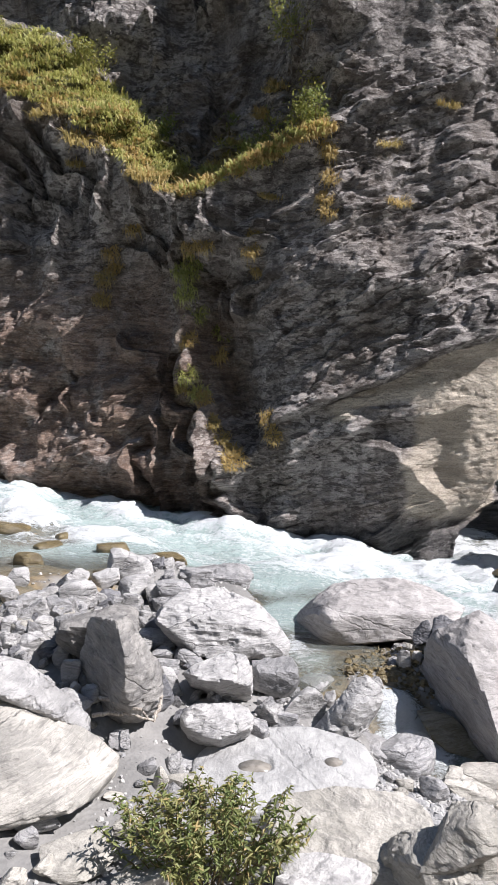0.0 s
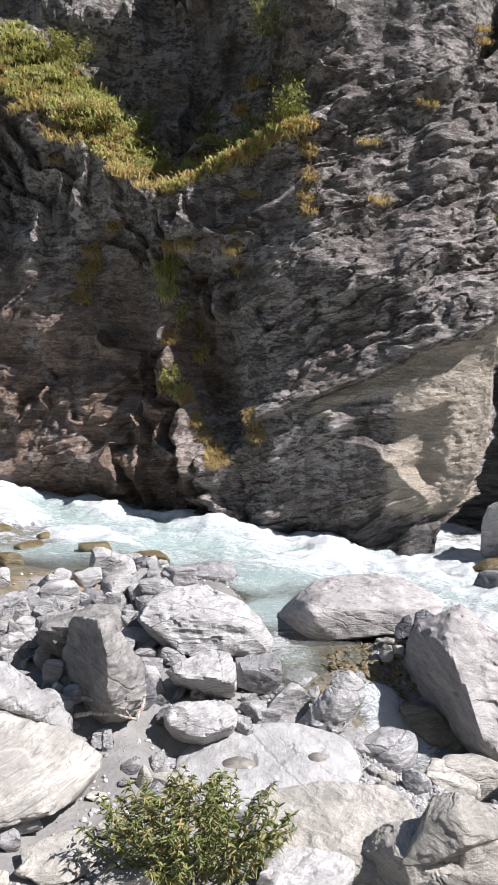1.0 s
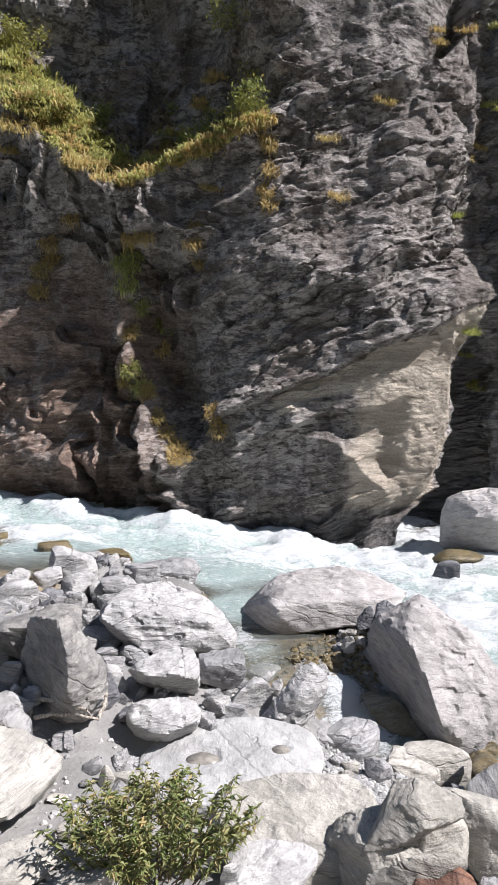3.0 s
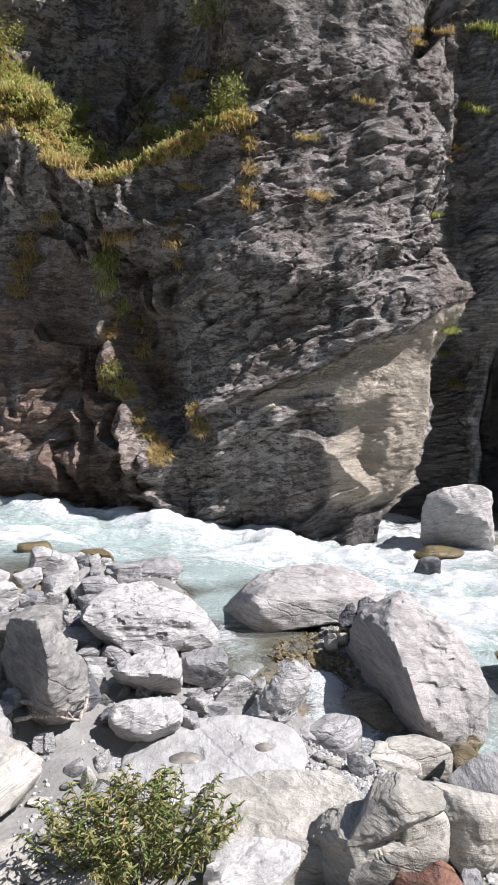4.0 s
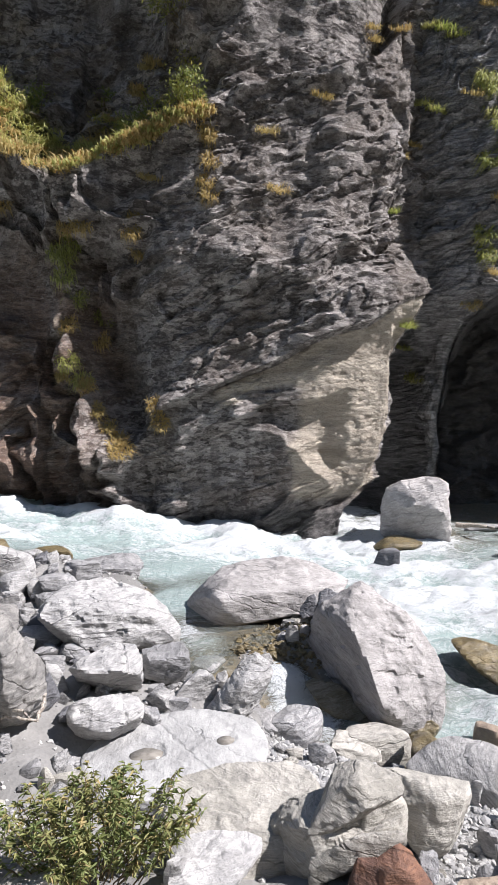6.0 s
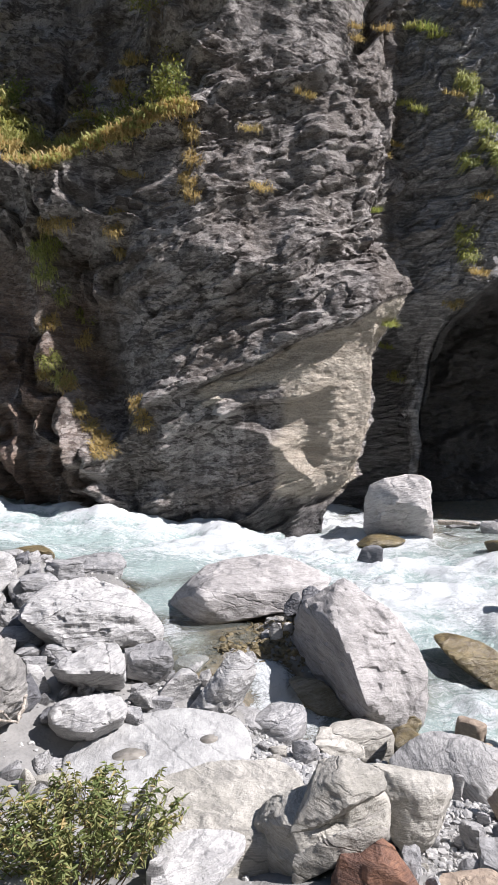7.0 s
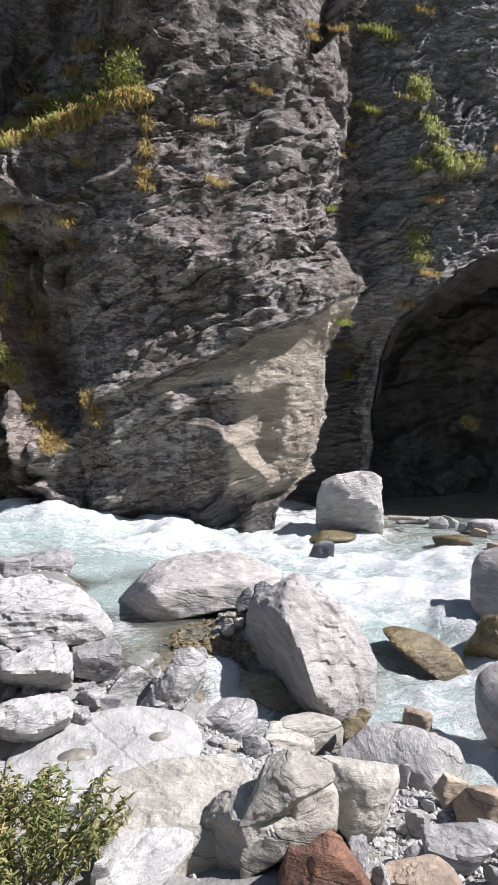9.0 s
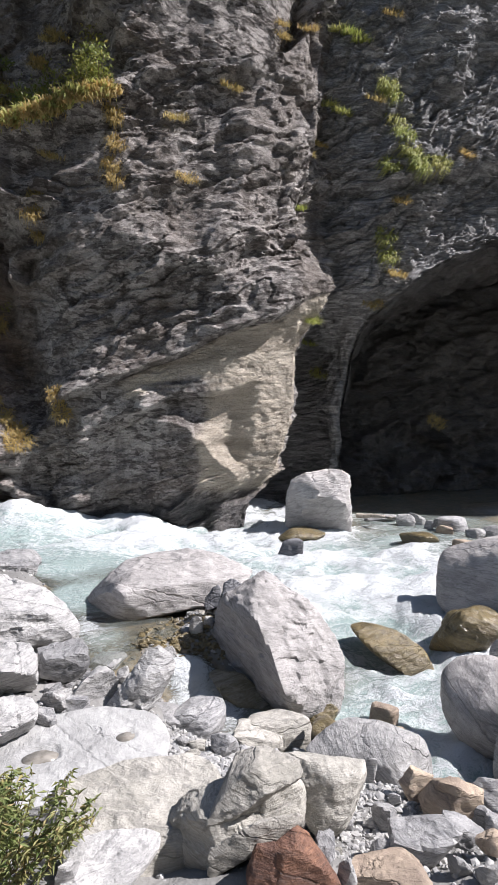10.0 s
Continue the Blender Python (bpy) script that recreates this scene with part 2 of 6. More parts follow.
def cliff_material():
    m = Mat("cliff_rock")
    along = m.place((0.28, 0.28, 1.5), (0, 28, 0))
    warp = m.noise(0.5, 3.0)
    bands = m.noise(1.3, 8.0, 0.66, along, 1.2)
    fine = m.noise(5.0, 6.0, 0.7, along, 0.6)
    grain = m.noise(22.0, 4.0, 0.75)
    speck = m.noise(14.0, 4.0, 0.8, m.place((0.6, 0.6, 1.6), (0, 28, 0)))
    patch = m.noise(0.33, 5.0, 0.6)
    drip = m.noise(0.9, 4.0, 0.6, m.place((1.4, 1.4, 0.16)))
    cells = [m.voronoi(k, m.place((0.62, 0.62, 1.35), (0, 32, 0), m.node_warp(0.35 / k)), "F1", "Color") for k in (1.5, 4.2, 11.0)]
    tall = [m.math("MULTIPLY", m.ramp(q, 0.0, 1.0), 1.0) for q in cells]
    mixed = m.math("ADD", m.math("MULTIPLY", bands, 0.55), m.math("ADD", m.math("MULTIPLY", tall[1], 0.25), m.math("MULTIPLY", tall[2], 0.20)))
    c = m.mix(m.ramp(mixed, 0.38, 0.60), (0.102, 0.086, 0.081), (0.475, 0.436, 0.413))
    c = m.mix(m.math("MULTIPLY", m.ramp(fine, 0.52, 0.66), 0.6), c, (0.62, 0.57, 0.53))
    c = m.mix(m.math("MULTIPLY", m.ramp(patch, 0.45, 0.62), 0.65), c, (0.17, 0.137, 0.114))
    c = m.mix(m.math("MULTIPLY", m.ramp(drip, 0.50, 0.64), 0.6), c, (0.062, 0.051, 0.047))
    bare = m.attr("bare")
    pale = m.mix(m.ramp(bands, 0.34, 0.66), (0.42, 0.36, 0.29), (0.70, 0.62, 0.515))
    pale = m.mix(m.math("MULTIPLY", m.ramp(fine, 0.48, 0.66), 0.4), pale, (0.23, 0.195, 0.16))
    c = m.mix(m.ramp(m.math("ADD", bare, m.math("MULTIPLY", m.math("SUBTRACT", warp, 0.5), 0.5)), 0.3, 0.75), c, pale)
    ochre = m.math("MULTIPLY", m.attr("rusty"), m.ramp(m.noise(0.8, 4.0, 0.6), 0.25, 0.55))
    c = m.mix(m.math("MULTIPLY", ochre, 0.85), c, m.mix(m.ramp(m.math("ADD", m.math("MULTIPLY", fine, 0.5), m.math("MULTIPLY", bands, 0.5)), 0.42, 0.64), (0.14, 0.085, 0.06), (0.46, 0.32, 0.24)))
    c = m.mix(m.math("MULTIPLY", m.attr("schist"), 0.8), c, m.mix(m.ramp(fine, 0.4, 0.7), (0.15, 0.15, 0.156), (0.56, 0.555, 0.565)))
    c = m.mix(m.math("MULTIPLY", m.ramp(grain, 0.47, 0.62), 0.6), c, m.mix(0.8, c, (0.04, 0.035, 0.03)))
    c = m.mix(m.math("MULTIPLY", m.ramp(speck, 0.56, 0.66), 0.45), c, (0.62, 0.59, 0.56))
    c = m.mix(m.attr("turf"), c, m.mix(m.ramp(grain, 0.4, 0.6), (0.06, 0.065, 0.02), (0.20, 0.18, 0.06)))
    # damp rock at the cliff foot; inside the hollow this value paints shade
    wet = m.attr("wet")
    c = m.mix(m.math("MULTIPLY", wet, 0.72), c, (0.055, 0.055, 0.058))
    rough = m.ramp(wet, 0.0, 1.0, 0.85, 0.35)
    n = m.bump(tall[0], 0.55, 0.30)
    n = m.bump(tall[1], 0.7, 0.12, n)
    n = m.bump(tall[2], 0.85, 0.07, n)
    chip = m.place((0.55, 0.55, 1.3), (0, 28, 0), m.node_warp(0.14))
    n = m.bump(m.voronoi(2.2, chip), 0.7, 0.30, n)
    n = m.bump(m.voronoi(6.0, chip), 0.7, 0.11, n)
    n = m.bump(m.voronoi(15.0, chip), 0.8, 0.05, n)
    n = m.bump(fine, 0.5, 0.10, n)
    n = m.bump(grain, 0.9, 0.07, n)
    n = m.bump(speck, 0.8, 0.06, n)
    return m.done(c, rough, n)


def ground_material():
    m = Mat("river_silt")
    g = m.noise(38.0, 4.0, 0.7)
    s = m.noise(1.1, 5.0, 0.6)
    v = m.voronoi(17.0)
    c = m.mix(m.ramp(s, 0.35, 0.65), (0.165, 0.162, 0.156), (0.245, 0.239, 0.23))
    c = m.mix(m.math("MULTIPLY", m.ramp(g, 0.45, 0.7), 0.5), c, (0.23, 0.22, 0.21))
    c = m.mix(m.attr("wet"), c, m.mix(m.ramp(m.noise(5.0), 0.35, 0.65), (0.10, 0.075, 0.04), (0.24, 0.18, 0.10)))
    # dark green-brown for the unseen rise behind the camera, to keep its bounce low
    c = m.mix(m.attr("slope"), c, m.mix(m.ramp(m.noise(0.4, 6.0), 0.35, 0.65), (0.06, 0.075, 0.03), (0.16, 0.14, 0.09)))
    n = m.bump(v, 0.35, 0.03)
    n = m.bump(g, 0.4, 0.012, n)
    return m.done(c, m.ramp(m.attr("wet"), 0.0, 1.0, 0.9, 0.4), n)


def water_material():
    m = Mat("glacial_water")
    foam = m.attr("foam")
    deep = m.attr("deep")
    flow = m.node_warp(0.5)
    streak = m.noise(2.6, 7.0, 0.68, m.place((0.5, 1.5, 1.0), (0, 0, 12), flow), 1.2)
    lace = m.noise(9.0, 6.0, 0.75, m.place((0.7, 1.3, 1.0), (0, 0, 12), flow), 1.0)
    spray = m.noise(30.0, 4.0, 0.75)
    f = m.math("ADD", foam, m.math("ADD", m.math("MULTIPLY", m.math("SUBTRACT", streak, 0.5), 2.2), m.math("MULTIPLY", m.math("SUBTRACT", lace, 0.5), 1.5)))
    f = m.math("ADD", f, m.math("MULTIPLY", m.math("SUBTRACT", spray, 0.5), 0.7))
    white = m.ramp(f, 0.10, 0.90)
    teal = m.mix(m.ramp(deep, 0.05, 0.45), (0.24, 0.245, 0.20), (0.33, 0.42, 0.405))
    teal = m.mix(m.ramp(lace, 0.42, 0.6), teal, m.mix(0.5, teal, (0.50, 0.56, 0.56)))
    c = m.mix(white, teal, (0.60, 0.625, 0.64))
    rough = m.ramp(white, 0.0, 1.0, 0.10, 0.75)
    ripple = m.noise(7.0, 5.0, 0.6, m.place((0.8, 1.2, 1.0), (0, 0, 12), flow), 0.8)
    n = m.bump(m.math("ADD", ripple, m.math("MULTIPLY", lace, 0.8)), 0.8, 0.14)
    n = m.bump(spray, 0.5, 0.03, n)
    alpha = m.math("MAXIMUM", m.ramp(deep, 0.0, 0.5, 0.30, 1.0), white)
    return m.done(c, rough, n, Alpha=alpha, IOR=1.33)


CLIFF, GROUND, WATER = cliff_material(), ground_material(), water_material()

# ---- the lie of the land ----
UPPER_REACH = [
    (-22, 25, 3.0), (-10.4, 24.2, 1.8), (-5, 23.3, 1.1), (-2.4, 22.8, 0.75), (-0.2, 21.3, 0.30), (3, 20.2, -0.05), (5, 19.7, -0.45), (6.9, 19.3, -0.5), (10, 17, -0.45), (13.5, 16, -0.45),
    (14, 19, -0.45), (11, 22, -0.45), (10.8, 13.5, -0.5), (8.5, 11.5, -0.6), (6.6, 8.8, -0.95), (5.5, 7.5, -1.12), (5, 6.3, -1.2), (-12, 15, 1.9), (-4.9, 11.75, 1.2),
]
LOWER_REACH = [
    (-3.3, 14.6, 0.9), (0, 15.2, 0.3), (0.5, 12.7, 0.05), (1.2, 10, 0.0), (2.0, 10.3, 0.0), (2.45, 8.7, -0.8), (4.4, 8, -1.0), (2.3, 9.35, -0.15), (1.8, 7.4, -1.15), (3, 6.5, -1.2),
    (2.1, 7.9, -1.05), (0.5, 7.5, -0.8), (1.3, 8.3, -0.7), (6.5, 6, -1.25), (16, 12, -0.6), (5.5, 12, -0.45), (6, 15, -0.38), (20, 14, -0.5),
]
WATER_MARKS = np.array(UPPER_REACH + LOWER_REACH)
NEAR_BANK = [
    (-20, 4, 5.0), (-9, 5, 1.9), (-5, 6, 0.8), (-3, 5, 0.42), (-1.2, 4.4, 0.2), (0, 4.2, 0.1), (2, 4.0, 0.0), (4, 3.8, -0.2), (5.2, 4.6, -0.6), (7, 4.2, -0.4),
    (10, 6, 0.5), (16, 6, 2.0), (-12, 10, 2.4), (-6, 10, 1.4), (-3.5, 9.5, 0.8), (-2.2, 8, 0.45), (-1.2, 7, 0.05), (-0.3, 8, 0.05), (0.5, 7.0, -0.65), (-0.3, 7.1, -0.5),
    (-1, 12, 0.55), (-2.2, 13.5, 0.8), (-0.6, 13.5, 0.4), (0, 10.2, 0.1), (0.9, 8.5, -0.1), (1.4, 8.2, -0.3), (1.9, 7.4, -0.62),
]
MIDDLE_BANK = [
    (2.4, 7.6, -0.68), (2.9, 6.3, -0.6), (3.2, 7.0, -0.75), (4.1, 5.6, -0.65), (-4.3, 11.5, 1.15), (0, 2, 1.9), (-6, 1.5, 2.4), (6, 1.5, 1.7), (0, -2, 2.5), (0, -12, 5),
    (-20, -10, 9), (20, -10, 7), (-22, 25, 2.0), (-10, 22, 0.9), (-5, 21, 0.3), (-6, 17, 0.55), (-8, 19, 0.8), (-3.5, 17, 0.1), (-1.5, 16.5, -0.1), (-1, 19, -0.3),
    (2, 17, -0.7), (6, 16, -0.9), (9, 15, -0.9), (13, 15.5, -0.7), (9, 12.5, -1.2), (7, 10, -1.4), (5.8, 8, -1.7),
]
RIVER_BED = [
    (5.3, 6.6, -1.8), (0.4, 14.5, -0.3), (0.8, 12.5, -0.5), (1.2, 10.3, -0.35), (1.9, 10.2, -0.04), (2.0, 9.5, -0.02), (2.4, 9.8, 0.02), (2.9, 10.2, 0.08), (2.3, 9.35, -0.32), (2.25, 9.0, -0.75),
    (2.45, 8.6, -1.0), (3.3, 8.0, -1.2), (4.4, 7.9, -1.5), (5, 11, -1.1), (10.5, 19.8, -0.55), (8.2, 18.8, -0.8), (4.5, 19.6, -1.0), (6.4, 18.6, -0.95), (12.8, 19.4, -0.75), (15.5, 18.8, -0.75),
    (13, 23, -0.5), (17, 20, -0.4), (12, 16, -0.8), (12, 10, 0.4), (25, 15, -0.8),
]
LAND_MARKS = np.array(NEAR_BANK + MIDDLE_BANK + RIVER_BED)


def blend(marks, x, y, power=3.2):
    top, bottom = 0.0, 1e-9
    for mx, my, mz in marks:
        w = ((x - mx) ** 2 + (y - my) ** 2 + 0.05) ** (-power / 2)
        top, bottom = top + w * mz, bottom + w
    return top / bottom


def water_level(x, y):
    return blend(WATER_MARKS, x, y)


def land_level(x, y):
    p = np.stack([x, y, 0 * x], 1)
    return blend(LAND_MARKS, x, y) + 0.05 * fbm(p * 1.3, 4, 5)


def lattice(xs, ys):
    x, y = np.meshgrid(xs, ys, indexing="ij")
    return x.ravel(), y.ravel()


xs = np.concatenate([np.linspace(-70, -9, 30)[:-1], np.linspace(-9, 12, 260), np.linspace(12, 70, 30)[1:]])
ys = np.concatenate([np.linspace(-60, 3.4, 30)[:-1], np.linspace(3.4, 20, 230), np.linspace(20, 70, 25)[1:]])
x, y = lattice(xs, ys)
# steep rise added out of view behind the camera to block part of the sky
unseen_hill = np.clip(-4 - y, 0, 70) * 0.95 * smooth(-y, 4, 14)
z = land_level(x, y) + unseen_hill
me = grid_mesh("ground", np.stack([x, y, z], 1), len(xs), len(ys), GROUND)
attribute(me, "wet", smooth(water_level(x, y) + 0.07 - z, 0.0, 0.08))
# marks the out-of-view rise for its darker colour
attribute(me, "slope", smooth(-y, 3, 9))
tagged(new("ground", me), "grey river silt and sand between boulders on the bank", "ground", kind="structure")

xs, ys = np.arange(-26, 26.1, 0.11), np.arange(5.2, 27.5, 0.09)
x, y = lattice(xs, ys)
p = np.stack([x, y, 0 * x], 1)
fall = water_level(x, y)
depth = fall - land_level(x, y)
main = smooth(y + 0.1 * x, 14.6, 17.2) * smooth(9 - x, -6, 2) + smooth(x, 4.2, 6.0) * smooth(15.8 - y, -0.5, 2.0)
main = np.clip(main, 0, 1)
swell = fbm(np.stack([x * 0.55 + 0.2 * y, y * 0.9 - 0.25 * x, 0 * x], 1), 4, 31)
crest = 1 - np.abs(fbm(np.stack([x * 0.45, y * 0.8, 0 * x + 3], 1), 4, 41))
chop = fbm(p * 2.4, 3, 51)
z = fall + main * (0.20 * swell + 0.20 * (crest - 0.5) + 0.05 * chop) + (1 - main) * 0.012 * chop
hump = np.exp(-((x + 0.6) ** 2 / 1.6 + (y - 20.8) ** 2 / 3.0)) * 0.45 - np.exp(-((x - 1.6) ** 2 / 1.5 + (y - 19.4) ** 2 / 2.0)) * 0.2
z = z + hump
me = grid_mesh("river_water", np.stack([x, y, z], 1), len(xs), len(ys), WATER)
chute = np.clip(((x - 2.25) * 0.65 - (y - 9.3) * 0.9) / 1.2325, 0, 1)
cascade = 0.6 * np.exp(-((x - 2.25 - 0.65 * chute) ** 2 + (y - 9.3 + 0.9 * chute) ** 2) / 0.05) + np.exp(-((x - 2.45) ** 2 + (y - 8.95) ** 2) / 0.35) + 0.8 * np.exp(-((x - 0.95) ** 2 / 0.15 + (y - 10.9) ** 2 / 0.6))
attribute(me, "foam", np.clip(main * (0.50 + 0.55 * swell + 0.35 * (crest - 0.5)) + 0.9 * cascade + 1.0 * hump + 0.10 * smooth(y, 11.5, 13) + 0.22 * main * smooth(x, 3.5, 5.5) * smooth(11.5 - x, 0, 2), -0.3, 1.3))
attribute(me, "deep", np.clip(depth, 0, 1))
tagged(new("river_water", me), "milky turquoise torrent broken into white foam", "river", kind="structure")

# ---- the cliff ----
PLAN = np.array([(-30, 28), (-24, 27), (-10.5, 24.4), (-2.5, 23.0), (-0.1, 21.4), (3, 20.3), (5, 19.8), (7.2, 19.4), (8.2, 19.9), (9.0, 21.6),
                 (9.8, 23.6), (10.9, 22.0), (11.9, 21.4), (14.6, 20.6), (19.6, 20), (28, 18), (40, 9)])
SPAN = np.concatenate([[0], np.cumsum(np.hypot(*np.diff(PLAN, axis=0).T))]) - np.hypot(6, 1)


def ledge_height(s):
    """The lower edge of the grassy ledge."""
    return np.interp(s, [8, 15, 16.3, 17.6, 18.6, 19.5, 21.2, 22.2, 23.2, 24.2, 25.6, 27], [19.4, 17.2, 16.7, 15.9, 14.9, 14.1, 12.8, 12.3, 12.7, 13.2, 13.6, 14.2])


def grass_top(s):
    """The upper edge of the grassy ledge."""
    return np.interp(s, [8, 15, 17.5, 19.6, 21.0, 22.2, 23.2, 24.4, 26.8], [22, 20.8, 18.9, 16.6, 14.9, 13.6, 14.2, 14.0, 14.9])


def arch_height(s):
    """The roof line of the dark hollow."""
    wave = 0.14 * fbm(np.stack([s * 0.9, 0 * s, 0 * s], 1), 3, 71)
    return wave + np.interp(s, [39.0, 39.3, 40.35, 41.3, 42.0, 42.7, 44.85, 47.4, 52, 60, 66], [-3, 1.3, 3.6, 6.9, 8.2, 8.75, 10.0, 10.9, 11.9, 12, 12])


def cliff_shape(s, z):
    """How far the rock stands out from the plan line, and where it is bare, rusty, wet and schist."""
    p = np.stack([s, z, 0 * s], 1)
    right = smooth(s, 24.3, 26.5)
    warp = 0.45 * fbm(p * 0.35, 3, 61)
    rib = 0.14 * fbm(p * 0.8, 3, 63) + np.interp(z, [-2, 0, 2.4, 4.3, 5.5, 7.4, 10.2, 13], [24.9, 24.7, 24.4, 23.4, 22.6, 22.4, 22.1, 21.0])
    dip = np.radians(np.where(s < rib + 0.6, 35.0, 28.0))
    a = s * np.cos(dip) + z * np.sin(dip) + warp
    b = -s * np.sin(dip) + z * np.cos(dip) + 0.5 * warp
    ws = s + 0.7 * fbm(p * 0.5, 4, 65)
    ledge, top = ledge_height(s), grass_top(s)
    d = 0.0 * s
    # the spur beside the crack, with a steep side towards the crack
    near = rib - s
    d += (1.25 - 0.65 * smooth(6.2 - z, 0, 1.2)) * np.exp(-np.clip(near, 0, 9) ** 2 / 1.2) * np.clip(1 + near / 0.75, 0, 1) * smooth(10.6 - z, 0, 1.0)
    d -= 0.9 * np.exp(-(s - rib - 0.75) ** 2 / 0.45) * smooth(11 - z, 0, 1.5) * smooth(z, 0.5, 3.0)
    # the overhanging bed over the smooth slab
    band = np.interp(s, [24, 26.8, 31.7, 33.2, 36], [3.3, 4.75, 7.2, 7.9, 9.5]) + 0.18 * fbm(p * 0.7, 2, 66)
    over = z - band
    slab = right * smooth(-over, -0.02, 0.12) * smooth(35.5 - s, 0, 1)
    d += right * smooth(36 - s, 0, 2) * (0.55 * smooth(33.0 - s, 0, 1.5) * smooth(over, -0.04, 0.10) * np.exp(-np.clip(over, 0, 9) / 2.6) - 0.10)
    d += 0.5 * right * smooth(z, -0.3, 4.5) * smooth(37 - s, 0, 3)
    # the second bed below it, dark underneath
    lip = over + 1.35 + 0.12 * (s - 27)
    d -= 0.55 * right * smooth(-lip, -0.03, 0.15) * smooth(s, 26.0, 27.0) * (1 - smooth(s, 30.2, 31.0))
    # the pale rib that falls towards the river
    rise = z - (4.0 - 0.91 * (s - 27.8)) + 0.30 * fbm(p * 0.9, 3, 73)
    reach = smooth(s, 27.2, 28.6) * (1 - smooth(s, 30.2, 31.2))
    d += 0.65 * reach * np.where(rise < 0, np.exp(rise / 1.1), np.clip(1 - rise / 0.75, 0, 1))
    # the nose turns away towards the side stream
    turn = 29.5 + 0.30 * np.clip(z - 3.6, 0, 5)
    d -= 0.60 * np.clip(s - turn, 0, 3.6) * smooth(8.8 - z, 0, 3.0)
    nose = smooth(s, 28.9, 30.0) * smooth(z, 0.3, 1.4) * smooth(-over, 0.2, 1.0) * smooth(35 - s, 0, 1)
    foot = right * smooth(1.5 - z, 0, 1.8) * smooth(35 - s, 0, 2)
    d -= 0.5 * foot
    d -= (0.10 * (s - 29.0) + 0.48 * np.clip(s - 30.3, 0, 3)) * right * smooth(z, 7.5, 11) * smooth(36 - s, 0, 2)
    d -= 0.5 * (1 - right) * smooth(2.6 - z, 0, 1.4)
    d -= 0.065 * np.clip(z - 2.5, 0, 10.5) * (1 - right)
    # the ledge under the grass, and the wall set back over it
    d += smooth(26.6 - s, 0, 3.0) * (0.7 * np.exp(-np.clip(ledge - z, 0, 19) ** 2 / 3.0) * (z < ledge) + 0.7 * (z >= ledge))
    slope = np.clip((z - ledge) / np.maximum(top - ledge, 0.5), 0, 1.0)
    setback = smooth(27.6 - ws, 0, 2.4)
    d -= setback * (1.5 * slope + 0.7 * smooth(z - top, -0.1, 0.5) + 0.10 * np.clip(z - top, 0, 6))
    knob = np.exp(-((s - 25.0) ** 2 / 0.5 + (z - 16.0) ** 2 / 0.9))
    d += 1.2 * knob
    d -= 0.02 * np.clip(z - 7, 0, 20) * right + 0.9 * np.clip(z - 25, 0, 20)
    shade = smooth(z - np.interp(s, [27.2, 31, 33.5], [14.7, 16.2, 19.0]), 0, 0.4) * smooth(ws, 26.9, 27.7) * smooth(33.5 - ws, 0, 1)
    d -= shade * (0.4 + 0.20 * (s - 27.2))
    d += 0.05 * np.clip(z - 10, 0, 12) * smooth(s, 38, 42)
    side = smooth(s, 35.5, 37.0)
    jamb = np.interp(z, [-3, 1.3, 3.6, 6.9, 8.35], [39.0, 39.3, 40.35, 41.3, 42.0]) - s
    d -= 0.8 * smooth(0.55 - jamb, 0, 0.55) ** 2 * smooth(8.6 - z, 0, 0.6) * side
    d += side * 0.5 * smooth(z - np.interp(s, [41.7, 47, 52], [12.4, 13.6, 14.5]), -0.1, 0.2)
    # broken relief along the beds
    calm = 1 - 0.75 * np.clip(nose + 0.85 * slab * smooth(z, 1.2, 2.4) * smooth(s, 25.5, 27.0), 0, 1)
    calm = calm * (1 - 0.5 * shade)
    knobby = 0.25 + smooth(fbm(p * 0.28, 3, 99), -0.2, 0.5) + 0.6 * right * np.exp(-(over - 1.8) ** 2 / 3.0)
    p2 = p + 0.25 * np.stack([fbm(p * 1.1, 3, 67), fbm(p * 1.1, 3, 68), 0 * s], 1)
    a2, b2 = a + p2[:, 0] - s, b + p2[:, 1] - z
    rough = (0.35 + 0.65 * calm) * (1.25 + 0.6 * (1 - right)) * creased(a2, b2, 2.6, 1.7, 1) * (1 - 0.4 * side)
    rough += calm * ((0.70 + 0.35 * (1 - right)) * creased(a2, b2, 1.15, 1.6, 11) + 0.30 * knobby * creased(a2, b2, 0.52, 1.5, 21))
    rough += (0.35 + 0.65 * calm) * (0.08 * knobby * facets(a2, b2, 0.34, 2.0, 27, 1.2) + 0.15 * creased(a2, b2, 0.21, 1.8, 31) * (0.4 + knobby))
    layered = (0.3 + 0.7 * smooth(fbm(p * 0.4, 2, 87), -0.3, 0.4)) * (0.45 + 0.55 * calm)
    rough += layered * (0.22 * beds(b2, 0.62, p, 81) + 0.10 * beds(b2, 0.23, p, 85)) + side * 0.07 * beds(b2, 0.15, p, 89)
    q = (s + 0.25 * z) / 1.7 + 0.8 * fbm(p * 0.5, 3, 101)
    f = q - np.floor(q)
    rough += 1.1 * (1 - right) * np.minimum(f, (1 - f) * 7) * smooth(fbm(p * 0.45, 2, 103), -0.25, 0.35)
    cracks = np.abs(fbm(np.stack([a * 0.35, b * 1.1, 0 * s], 1), 3, 93))
    rough -= 0.12 * right * calm * (1 - smooth(cracks, 0.0, 0.05))
    d += rough + 0.04 * fbm(p * 3.0, 4, 91, 0.6)
    spur = np.exp(-(near - 0.25) ** 2 / 0.06) * smooth(z, 6.4, 7.2) * smooth(10.4 - z, 0, 0.6)
